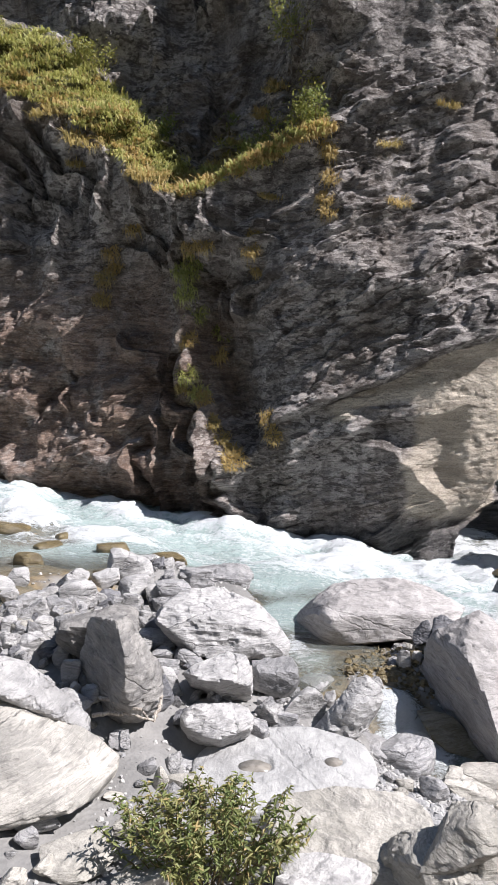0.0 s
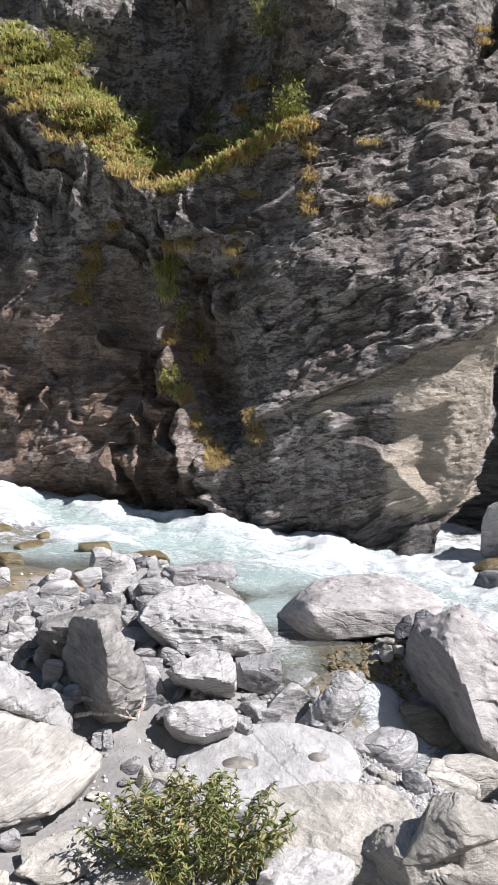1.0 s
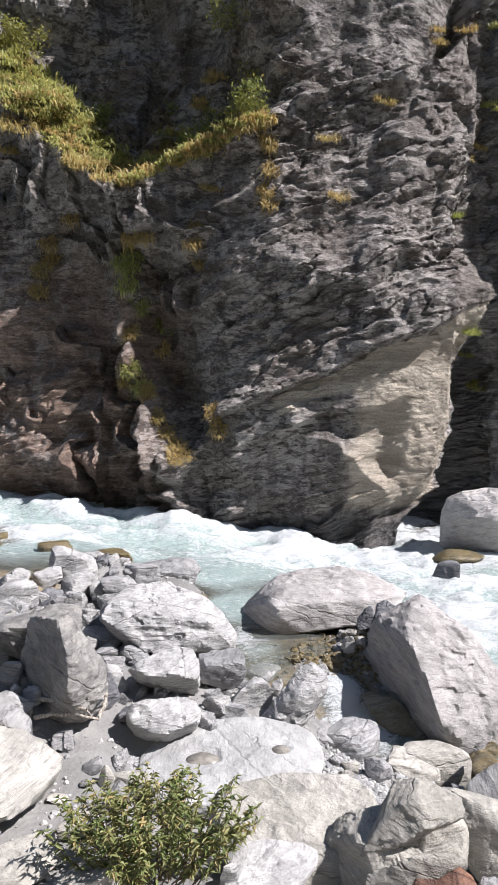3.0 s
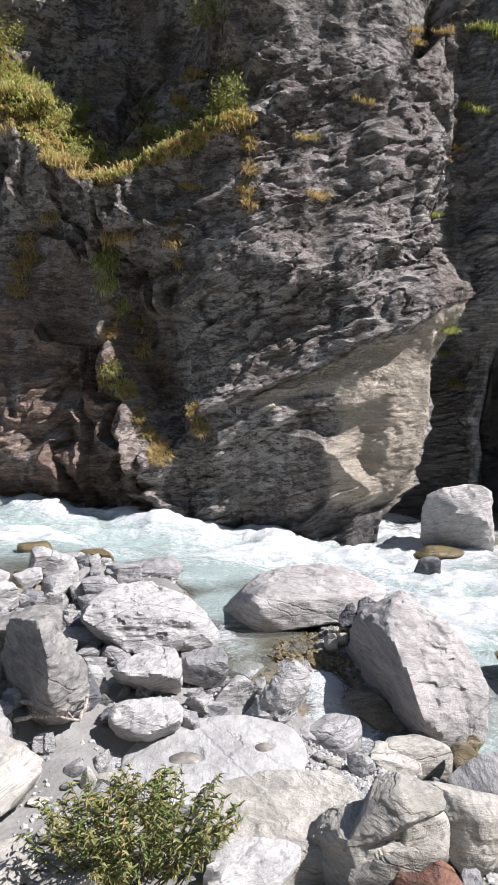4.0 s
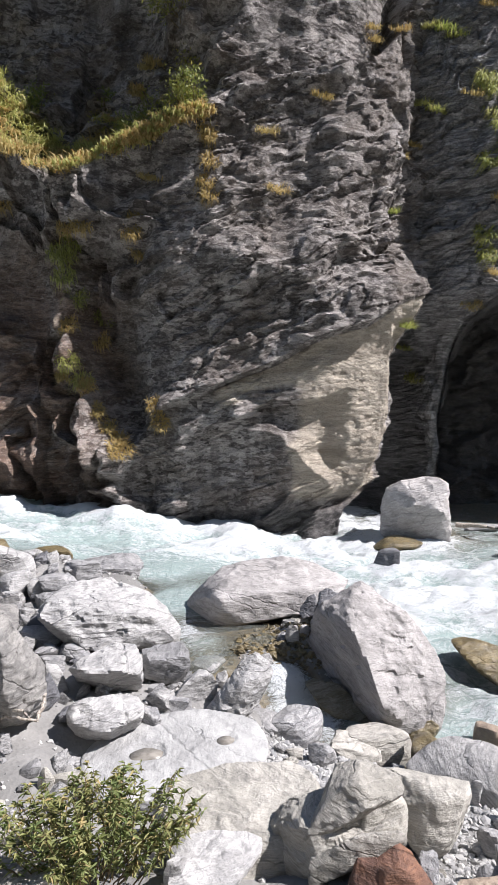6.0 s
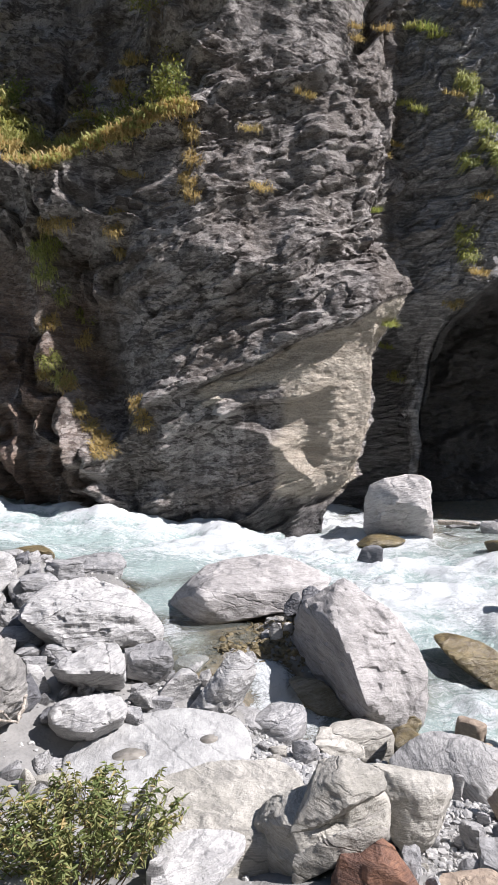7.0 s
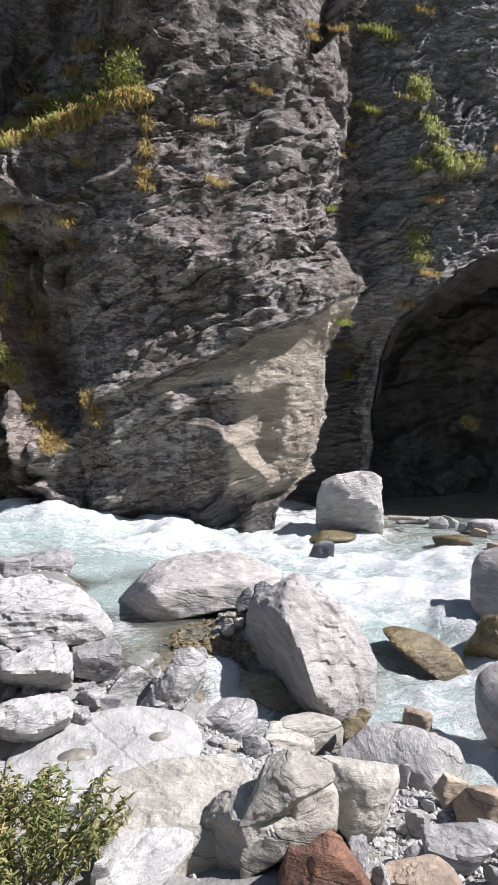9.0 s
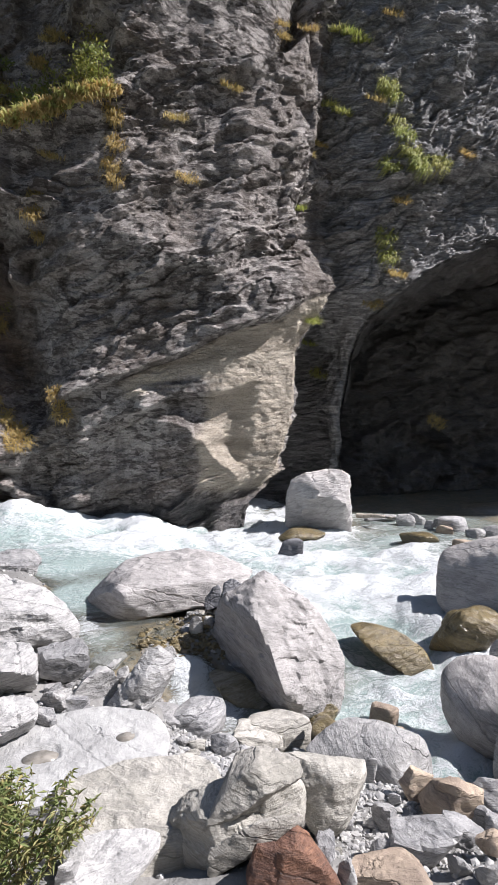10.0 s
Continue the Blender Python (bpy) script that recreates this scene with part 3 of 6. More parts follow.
    bare = nose + 0.75 * slab * smooth(s, 26.4, 27.6) * smooth(over, -1.3, -0.6) + 0.35 * reach * np.exp(-rise ** 2 / 0.35) + 0.55 * spur
    rusty = smooth(25.0 - s, 0, 3) * smooth(12 - z, 0, 5)
    wet = smooth(1.0 + 0.06 * np.clip(20 - s, 0, 9) - z + 0.3 * fbm(p * 1.4, 3, 95), 0, 0.9)
    turf = smooth(25.2 - s, 0, 1.2) * smooth(z - ledge, -0.2, 0.2) * smooth(top - z, -0.2, 0.3)
    return d, np.clip(bare, 0, 1), rusty, np.clip(wet, 0, 1), smooth(ws, 34.9, 36.2), turf


def cliff_point(s, z, out=None):
    d = cliff_shape(s, z)[0] if out is None else out
    px, py = np.interp(s, SPAN, PLAN[:, 0]), np.interp(s, SPAN, PLAN[:, 1])
    e = np.interp(s, [28, 33], [2.2, 0.9])
    tx, ty = np.interp(s + e, SPAN, PLAN[:, 0]) - np.interp(s - e, SPAN, PLAN[:, 0]), np.interp(s + e, SPAN, PLAN[:, 1]) - np.interp(s - e, SPAN, PLAN[:, 1])
    n = np.hypot(tx, ty) + 1e-9
    lean = np.interp(z, [-3, 0, 1.5, 3, 4.5, 6, 8, 10, 13, 24], [-0.2, 0.5, 1.7, 2.1, 2.2, 2.1, 1.7, 1.9, 2.9, 3.4]) * np.interp(s, [24.6, 33.2, 34.8, 37.6, 38.8], [0, 1, 1, 0.4, 0])
    return np.stack([px + lean + ty / n * d, py - tx / n * d, z], 1)


ss = np.concatenate([np.linspace(-6, 11, 60)[:-1], np.linspace(11, 32, 430)[:-1], np.linspace(32, 41, 260)[:-1], np.linspace(41, 47, 110)[:-1], np.linspace(47, 66, 50)])
zs = np.concatenate([np.linspace(-2.5, 20, 460)[:-1], np.linspace(20, 34, 40)])
s, z = lattice(ss, zs)
d, bare, rusty, wet, schist, turf = cliff_shape(s, z)
me = grid_mesh("cliff", cliff_point(s, z, d), len(ss), len(zs), CLIFF, gone=(z < arch_height(s) - 0.02))
me.set_sharp_from_angle(angle=radians(26))
attribute(me, "bare", bare)
attribute(me, "rusty", rusty)
attribute(me, "schist", schist)
attribute(me, "wet", wet)
attribute(me, "turf", turf)
cliff = tagged(new("cliff", me), "towering grey layered rock face with a dark hollow", "cliff", kind="structure")


def hollow():
    """The dark hollow in the cliff: its jamb and roof run back from the roof line to a rough rear wall. Its shade is
    also painted into the rock colour.
    """
    s = np.concatenate([np.linspace(39.02, 41.5, 150)[:-1], np.linspace(41.5, 64, 170)])
    back = np.concatenate([np.linspace(-0.25, 1.5, 22)[:-1], np.linspace(1.5, 8.2, 45)])
    S, B = lattice(s, back)
    z = arch_height(S)
    edge = cliff_point(S, z, cliff_shape(S, z)[0])
    p = np.stack([S * 1.2, B, 0.5 * z], 1)
    drop = 0.12 * B + 0.5 * fbm(p * 0.5, 4, 131) * smooth(B, 0, 1.5) + 0.25 * facets(S, B, 0.8, 1.5, 141, 1.0) * smooth(B, 0, 0.6)
    slide = 0.4 * fbm(p * 0.8, 4, 151) * smooth(B, 0, 1.0)
    q = edge + np.stack([0.30 * B + slide, B, -drop], 1)
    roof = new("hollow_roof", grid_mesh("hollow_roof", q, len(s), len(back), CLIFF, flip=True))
    s, z = np.linspace(34, 66, 380), np.linspace(-2.5, 14, 190)
    S, z = lattice(s, z)
    x, y = np.interp(S, SPAN, PLAN[:, 0]) + 1.6, np.interp(S, SPAN, PLAN[:, 1]) + 7.4
    p = np.stack([S, z, 0 * S], 1)
    out = 1.2 * facets(S + 0.4 * z, z - 0.4 * S, 2.4, 1.8, 161, 0.9) + 0.5 * facets(S + 0.4 * z, z - 0.4 * S, 0.9, 1.8, 171, 1.0) + 0.25 * facets(S, z, 0.35, 1.6, 181, 1.0) + 1.0 * np.exp(-np.clip(z - 0.5, 0, 9) / 1.5) + 0.12 * fbm(p * 2, 4, 191)
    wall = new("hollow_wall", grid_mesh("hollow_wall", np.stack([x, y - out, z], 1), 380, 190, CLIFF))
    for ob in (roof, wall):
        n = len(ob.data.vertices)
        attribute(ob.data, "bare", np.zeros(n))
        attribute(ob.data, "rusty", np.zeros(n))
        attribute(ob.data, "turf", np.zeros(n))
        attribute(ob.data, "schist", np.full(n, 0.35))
        # full value on roof and rear wall: the hollow's shade put into the colour
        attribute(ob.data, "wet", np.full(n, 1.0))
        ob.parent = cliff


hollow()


# ---- stones ----
def ball(level):
    bm = bmesh.new()
    bmesh.ops.create_icosphere(bm, subdivisions=level, radius=1.0)
    v = np.array([q.co[:] for q in bm.verts])
    f = np.array([[q.index for q in t.verts] for t in bm.faces])
    bm.free()
    return v / np.linalg.norm(v, axis=1, keepdims=True), f


BALLS = {k: ball(k) for k in (2, 3, 4, 5, 6)}


def hull_planes(corners):
    bm = bmesh.new()
    for c in corners:
        bm.verts.new(c)
    bmesh.ops.convex_hull(bm, input=bm.verts)
    bm.normal_update()
    planes = np.array([(*q.normal, q.normal.dot(q.verts[0].co)) for q in bm.faces])
    bm.free()
    return planes


def stone_mesh(name, size, seed, material, level=4, planes=8, blunt=60.0, corners=None, chips=6, rough=1.0, strata=(0.2, 0.1, 1.0)):
    """A broken stone: a convex many-sided block inside size, with worn edges, chips, layers and fine relief."""
    rng = np.random.RandomState(seed)
    v, f = BALLS[level]
    half = np.array(size) / 2
    if corners is not None:
        pl = hull_planes(corners)
        heart = np.mean(np.array(corners), axis=0)
        n, o = pl[:, :3], np.maximum(pl[:, 3] - pl[:, :3] @ heart, 0.05)
        chips = max(chips, 26)
    else:
        n = rng.normal(size=(planes, 3)) * (1.0, 1.0, 0.8)
        n = np.concatenate([n / np.linalg.norm(n, axis=1, keepdims=True), [(0, 0, 1), (0, 0, -1), (1, 0, 0), (-1, 0, 0), (0, 1, 0), (0, -1, 0)]])
        o = np.concatenate([0.55 + 0.38 * rng.rand(planes), [0.85, 0.85, 1, 1, 1, 1]])
    if chips:
        cn = rng.normal(size=(chips, 3))
        cn /= np.linalg.norm(cn, axis=1, keepdims=True)
        if corners is None:
            reach = 1 / np.max(np.maximum(cn @ n.T, 1e-6) / o, axis=1)
        else:
            reach = np.max(cn @ (np.array(corners) - heart).T, axis=1)
        n, o = np.concatenate([n, cn]), np.concatenate([o, reach * ((0.86 if corners is None else 0.88) + 0.1 * rng.rand(chips))])
    inv = np.maximum(v @ n.T, 1e-6) / o
    r = 1 / (np.sum(inv ** blunt, axis=1) ** (1 / blunt))
    p = v * r[:, None]
    if corners is not None:
        p = (1.04 * p + heart) * half
    else:
        p = (2 * (p - p.min(0)) / (p.max(0) - p.min(0)) - 1) * half
    big = float(np.mean(half))
    st = np.array(strata) / np.linalg.norm(strata)
    q = p @ st / big * 7.0 + 0.9 * fbm(p / big * 1.2 + seed, 3, 3)
    step = q - np.floor(q)
    layer = 0.020 * np.minimum(step * 1.2, (1 - step) * 8) * smooth(fbm(p / big * 0.9 + seed, 2, 9), -0.4, 0.5)
    relief = 0.032 * fbm(p / big * 1.7 + seed * 1.7, 5, 7) - 0.030 * np.abs(fbm(p / big * 3.0 + seed * 0.7, 4, 17))
    block = 0.0
    if level >= 4:
        block = 0.085 * facets3(p / big + seed, 0.75, seed) + 0.045 * facets3(p / big * (1, 1, 1.5) + seed * 2, 0.25, seed + 5)
    if level >= 5:
        block = block + 0.03 * facets3(p / big * (1, 1, 1.8) + seed * 3, 0.10, seed + 9)
    p = p + v * (rough * big * (layer + relief + block))[:, None]
    me = raw_mesh(name, p, f, material)
    me.set_sharp_from_angle(angle=radians(30))
    return me


def stone(name, label, at, size, turn=0, material=None, seed=1, tilt=(0, 0), level=4, sink=0.12, category="boulder", group="", **more):
    """One stone standing at (x, y, z of its foot), size (wide, deep, high), sunk a little into its bed."""
    strata = (0.35 * math.sin(seed), 0.3 * math.cos(seed * 1.7), 1.0)
    ob = new(name, stone_mesh(name, size, seed, material or PALE, level, strata=strata, **more))
    ob.matrix_world = pose(at[0], at[1], at[2] + size[2] * (0.5 - sink), tilt[0], tilt[1], turn)
    return tagged(ob, label, category, group)

# ---- boulders of the bank and the stream ----
BANDED = gneiss("banded_gneiss", (0.467, 0.442, 0.397), (0.278, 0.266, 0.242), (0.10, 0.095, 0.09), 0.6, 1.0, 0.4)
BROWNISH = gneiss("brownish_gneiss", (0.34, 0.325, 0.305), (0.19, 0.183, 0.175), (0.06, 0.058, 0.058), 1.0, 0.8, 0.5)
STAINED = gneiss("algae_stained_gneiss", (0.24, 0.22, 0.18), (0.13, 0.11, 0.065), (0.05, 0.045, 0.03), 1.0, 0.9, 0.45, 0.5)
WHITE = gneiss("white_gneiss", (0.433, 0.43, 0.421), (0.327, 0.324, 0.319), (0.16, 0.16, 0.165), 0.7, 0.55, 0.3, relief=0.7)
stone("boulder", "large smooth pinkish boulder lying in the stream", (2.65, 12.05, -1.02), (3.49, 2.52, 1.99), -12, PINK, 11, level=6, sink=0.0, rough=0.52, blunt=140, corners=[
    (-1, -0.04, 0.02), (-0.88, 0.94, -0.57), (-0.71, -0.23, 0.51), (-0.64, 0.97, 0.03), (-0.55, -0.05, 0.73), (-0.49, 0.99, 0.28), (-0.24, 0.13, 0.93), (-0.21, 1, 0.51), (0.23, 0.2, 1), (0.19, 1, 0.58), (0.64, 0, 0.8), (0.56, 0.97, 0.36), (1, -0.3, 0.58), (0.9, 0.92, 0.09), (0.85, -0.59, 0.33), (0.8, 0.94, -0.25), (0.46, -0.81, 0.17), (0.44, 0.98, -0.76), (-0.2, -0.98, 0.03), (-0.2, 1, -0.97), (-0.44, -1, 0), (-0.43, 0.99, -1), (-0.9, -0.1, -0.61), (-0.8, 0.95, -0.93), (-0.48, -1, 0.6), (0.14, -0.87, 0.55), (-0.42, -0.64, 0.71), (0.55, -0.7, 0.61)])
stone("boulder", "tall pale boulder with a pointed top", (3.85, 9.13, -1.88), (2.37, 2.32, 3.06), -22, PINK, 12, level=6, sink=0.0, rough=0.9, blunt=110, corners=[
    (-0.19, 0.01, 1), (-0.17, 1, 0.62), (-0.48, -0.14, 0.78), (-0.43, 0.99, 0.39), (-0.87, 0, 0.62), (-0.77, 0.96, 0.28), (-1, 0.25, 0.03), (-0.86, 0.96, -0.17), (-0.69, 0.28, -0.3), (-0.59, 0.98, -0.59), (0.14, -0.9, -0.29), (0.14, 1, -1), (0.73, -0.58, -0.38), (0.71, 0.97, -0.95), (1, -0.4, -0.1), (0.94, 0.95, -0.62), (0.92, -0.26, 0.09), (0.85, 0.96, -0.27), (0.75, -0.07, 0.34), (0.68, 0.98, 0.01), (0.47, 0.04, 0.63), (0.43, 0.99, 0.29), (0.01, 0.01, 0.81), (0.02, 1, 0.44), (-0.38, -0.61, 0.61), (-0.17, -0.86, 0.46), (0.02, -1, 0.12)])
stone("boulder", "wet mossy rock leaning on the tall boulder", (3.12, 8.93, -1.4), (1.04, 0.8, 1.12), -18, STAINED, 13, level=5, sink=0.0, rough=0.6, blunt=140, corners=[
    (-1, -0.28, 0.97), (-0.85, 0.98, 0.44), (-0.84, -0.02, 1), (-0.7, 0.98, 0.54), (0.1, 0, 0.82), (0.08, 1, 0.39), (0.91, -0.53, 0.27), (0.78, 0.98, -0.23), (1, -0.91, -0.07), (0.87, 0.97, -0.99), (0.26, -1, -0.04), (0.23, 1, -1), (-0.49, -0.88, 0.45), (-0.43, 0.99, -0.18)])
stone("boulder", "blocky grey boulder standing at the cliff foot", (9.41, 19.03, -0.85), (2.43, 2.4, 2.67), -26, PINK, 14, level=5, sink=0.0, rough=1.1, blunt=140, corners=[
    (-0.72, -0.6, 0.79), (-0.61, 0.98, 0.51), (-0.24, -0.34, 0.89), (-0.19, 1, 0.62), (0.27, -0.33, 1), (0.25, 1, 0.72), (0.56, -0.42, 0.97), (0.5, 1, 0.68), (0.92, -0.43, 0.73), (0.82, 0.99, 0.47), (1, -0.44, -0.3), (0.88, 0.98, -0.6), (0.91, -0.18, -0.99), (0.79, 0.99, -1), (0.12, -0.17, -0.89), (0.12, 1, -0.92), (-1, 0.13, -0.79), (-0.82, 0.98, -0.78), (-0.92, -0.37, 0.26), (-0.78, 0.98, 0.08), (-0.08, -1, 0.33), (0.66, -0.92, 0.22)])
stone("boulder", "big rounded white gneiss boulder on the bank", (-0.47, 10.54, -0.65), (2.31, 1.91, 1.76), 2, PALE, 15, level=6, sink=0.0, rough=1.0, blunt=140, corners=[
    (-1, -0.55, 0.68), (-0.91, 0.94, 0.13), (-0.85, -0.42, 0.81), (-0.76, 0.96, 0.27), (-0.53, -0.07, 0.98), (-0.46, 0.98, 0.51), (0.07, 0.06, 1), (0.07, 1, 0.56), (0.51, -0.06, 0.81), (0.45, 0.99, 0.36), (0.84, -0.41, 0.47), (0.76, 0.97, -0.04), (1, -0.74, 0.15), (0.93, 0.95, -0.66), (0.93, -0.95, -0.07), (0.88, 0.96, -0.95), (0.32, -1, -0.08), (0.31, 1, -1), (-0.48, -0.91, 0.06), (-0.45, 0.98, -0.82), (-0.86, -0.74, 0.42), (-0.8, 0.96, -0.18), (0.08, -0.84, 0.62), (0.56, -0.86, 0.52)])
stone("boulder", "upright grey boulder with a dark shaded side", (-1.67, 7.71, -0.31), (1.07, 1.52, 1.9), 12, BROWNISH, 16, level=6, sink=0.0, rough=0.9, blunt=140, corners=[
    (-0.43, 0.07, 0.92), (-0.37, 1, 0.55), (0.2, -0.18, 0.94), (0.19, 1, 0.51), (0.51, -0.39, 0.57), (0.47, 1, 0.12), (1, -0.34, 0.22), (0.91, 0.98, -0.18), (0.99, -0.47, -0.21), (0.91, 0.98, -0.87), (0.4, -0.78, -0.22), (0.38, 1, -1), (-0.58, 0.46, -0.67), (-0.48, 0.99, -0.75), (-1, 0.71, 0.17), (-0.81, 0.98, 0.06), (-0.89, 0.59, 0.63), (-0.73, 0.99, 0.42), (-0.09, -0.55, 1), (0.16, -0.97, 0.57), (0.14, -1, 0.1)])
stone("boulder", "flat grey slab behind the upright boulder", (-2.24, 8.84, 0.14), (1.22, 1.35, 1.06), 15, BROWNISH, 17, level=5, sink=0.0, rough=1.2, blunt=140, corners=[
    (-1, -0.5, 0.74), (-0.91, 0.98, 0.11), (-0.98, -0.28, 0.3), (-0.87, 0.99, -0.19), (-0.85, -0.34, 0.93), (-0.76, 0.99, 0.34), (0.71, 0.69, 1), (0.55, 0.99, 0.74), (1, 0.67, 0.73), (0.79, 0.98, 0.51), (0.98, -0.51, 0.62), (0.85, 0.97, 0.01), (-0.3, -0.62, -0.02), (-0.28, 1, -1), (0.33, -1, 0.99), (-0.8, -0.79, 0.96)])
stone("boulder", "angular pale boulder propped over a hollow", (-0.42, 8.76, -0.28), (1.01, 1.05, 0.9), 2, PALE, 18, level=5, sink=0.0, rough=1.2, blunt=140, corners=[
    (-1, -0.27, 0.44), (-0.84, 0.98, -0.21), (-0.67, -0.35, 0.75), (-0.57, 0.99, 0.03), (0.14, 0.05, 0.98), (0.14, 1, 0.37), (0.85, 0.03, 1), (0.73, 0.99, 0.39), (1, -0.35, 0.56), (0.88, 0.98, -0.14), (0.95, -0.26, -0.39), (0.83, 0.99, -0.92), (0.24, -0.05, -0.6), (0.22, 1, -1), (-0.77, 0.03, -0.13), (-0.63, 0.99, -0.57), (0.31, -1, 0.56), (-0.59, -0.92, 0.59), (0.87, -0.82, 0.34)])
stone("boulder", "low angular white boulder on dark sand", (-0.35, 7.74, -0.53), (0.97, 0.9, 0.89), 3, PALE, 19, level=5, sink=0.0, rough=1.2, blunt=140, corners=[
    (-1, -0.25, 0.78), (-0.87, 0.98, 0.1), (-0.73, -0.24, 1), (-0.64, 0.99, 0.29), (0.17, 0.11, 0.92), (0.14, 1, 0.36), (0.79, -0.02, 0.86), (0.66, 0.98, 0.26), (1, -0.37, 0.64), (0.85, 0.97, -0.07), (0.79, -0.25, 0.13), (0.66, 0.98, -0.57), (-0.04, 0, -0.61), (-0.05, 1, -1), (-0.74, 0.1, -0.2), (-0.63, 0.99, -0.7), (-1, -0.25, 0.36), (-0.87, 0.98, -0.26), (-0.78, -0.8, 0.58), (-0, -1, 0.45), (0.73, -0.73, 0.59)])
stone("boulder", "long pale rock leaning beside the cascade", (1.42, 8.25, -0.81), (1.05, 0.75, 1.36), -10, PALE, 20, level=5, sink=0.0, rough=1.2, blunt=140, corners=[
    (-1, -0.51, -0.22), (-0.85, 0.97, -0.69), (-0.38, -0.34, 0.39), (-0.31, 1, 0.01), (0.16, -0.06, 0.87), (0.14, 1, 0.48), (0.53, 0.06, 1), (0.45, 0.99, 0.61), (1, -0.24, 0.74), (0.85, 0.97, 0.34), (0.78, -0.57, 0.39), (0.68, 0.98, -0.03), (0.28, -0.86, -0.02), (0.25, 1, -0.61), (-0.29, -1, -0.57), (-0.24, 1, -1), (-0.87, -0.9, -0.33), (-0.75, 0.97, -0.88), (0.17, -0.86, 0.56)])
stone("boulder", "rust-red broken boulder on the near bank", (2.16, 4.36, -0.41), (0.63, 0.53, 0.91), -25, RUST, 25, level=5, sink=0.0, rough=0.6, blunt=140, corners=[
    (-1, -0.55, 0.64), (-0.89, 0.98, -0.07), (-0.58, -0.34, 0.85), (-0.52, 0.99, 0.19), (-0.2, -0.14, 1), (-0.19, 1, 0.39), (0.1, -0.14, 0.88), (0.07, 1, 0.29), (0.53, -0.35, 0.52), (0.44, 0.99, -0.1), (1, -0.57, 0.04), (0.86, 0.96, -0.81), (0.27, -0.91, 0.06), (0.23, 1, -0.95), (-0.83, -1, 0.05), (-0.76, 0.98, -1), (-0.29, -0.83, 0.89)])
stone("boulder", "dark rust-red block split off the broken boulder", (1.83, 4.43, -0.25), (0.28, 0.4, 0.66), -21, RUST, 61, level=5, sink=0.0, rough=0.6, blunt=140, corners=[
    (-1, -0.5, 0.4), (-0.85, 0.99, -0.31), (-0.48, -0.25, 0.92), (-0.4, 1, 0.23), (0.63, -0.25, 1), (0.54, 1, 0.3), (1, -0.6, 0.89), (0.86, 0.99, 0.07), (0.87, -1, 0.05), (0.77, 1, -0.98), (-0.85, -1, 0.03), (-0.74, 1, -1)])
stone("boulder", "large cream boulder with swirling dark bands", (-2.1, 6.04, -0.67), (1.54, 1.9, 2.08), 19, BANDED, 26, level=6, sink=0.0, rough=0.6, blunt=60, corners=[
    (-1, 0.53, 1), (-0.85, 0.97, 0.63), (-0.56, 0.46, 0.87), (-0.48, 0.99, 0.48), (-0.19, 0.37, 0.7), (-0.16, 1, 0.3), (0.26, 0.26, 0.5), (0.23, 1, 0.08), (0.7, 0.03, 0.28), (0.64, 0.98, -0.2), (1, -0.2, 0.16), (0.94, 0.97, -0.4), (0.93, -0.46, 0.12), (0.9, 0.97, -0.67), (0.71, -0.66, 0.06), (0.71, 0.98, -0.84), (0.24, -0.9, 0.1), (0.25, 1, -0.96), (-0.11, -1, 0.17), (-0.12, 1, -0.94), (-0.44, -0.96, 0.1), (-0.48, 0.99, -1), (-0.91, -0.94, 0.11), (-0.97, 0.96, -0.96), (-0.3, -0.32, 0.6), (0.24, -0.47, 0.39)])
stone("boulder", "layered pale boulder on the upper bank", (-2.33, 6.48, 0.13), (1.18, 1.12, 1.44), 20, PALE, 27, level=6, sink=0.0, rough=1.1, blunt=90, corners=[
    (-1, 0.06, 1), (-0.86, 0.97, 0.6), (-0.62, 0.09, 0.84), (-0.53, 0.99, 0.46), (-0.18, 0.11, 0.72), (-0.15, 1, 0.36), (0.43, -0.08, 0.29), (0.37, 0.99, -0.06), (0.68, -0.27, 0.06), (0.6, 0.99, -0.59), (1, -0.47, -0.1), (0.89, 0.97, -0.79), (0.84, -0.81, -0.19), (0.78, 0.98, -1), (-0.02, -0.96, 0.39), (-0.02, 1, -0.25), (-0.91, -1, 0.78), (-0.86, 0.97, 0.12)])
stone("rock", "dark slate rock wedged beside a boulder", (3.08, 10.3, 0.17), (0.32, 0.4, 0.53), -16, DARK, 91, level=5, sink=0.0, blunt=140, category="rock", corners=[
    (-1, -0.5, 0.03), (-0.8, 0.99, -0.61), (-0, -0.4, 0.85), (0.02, 1, 0.39), (0.63, -0.4, 1), (0.53, 1, 0.51), (1, -0.5, 0.16), (0.84, 1, -0.2), (0.87, -1, -0.26), (0.74, 1, -0.95), (-0.81, -1, -0.62), (-0.65, 1, -1)])
stone("rock", "dark slate rock wedged between two boulders", (3.43, 10.2, 0.06), (0.44, 0.5, 0.74), -18, DARK, 92, level=5, sink=0.0, blunt=140, category="rock", corners=[
    (-1, -0.61, 0.24), (-0.85, 0.99, -0.86), (-0.83, -0.2, 0.71), (-0.7, 1, 0.41), (-0.1, 0, 1), (-0.1, 1, 0.69), (1, -0.21, 0.65), (0.81, 0.99, 0.36), (0.81, -0.61, 0.34), (0.66, 0.99, -0.77), (-0.41, -1, 0.15), (-0.36, 1, -1)])
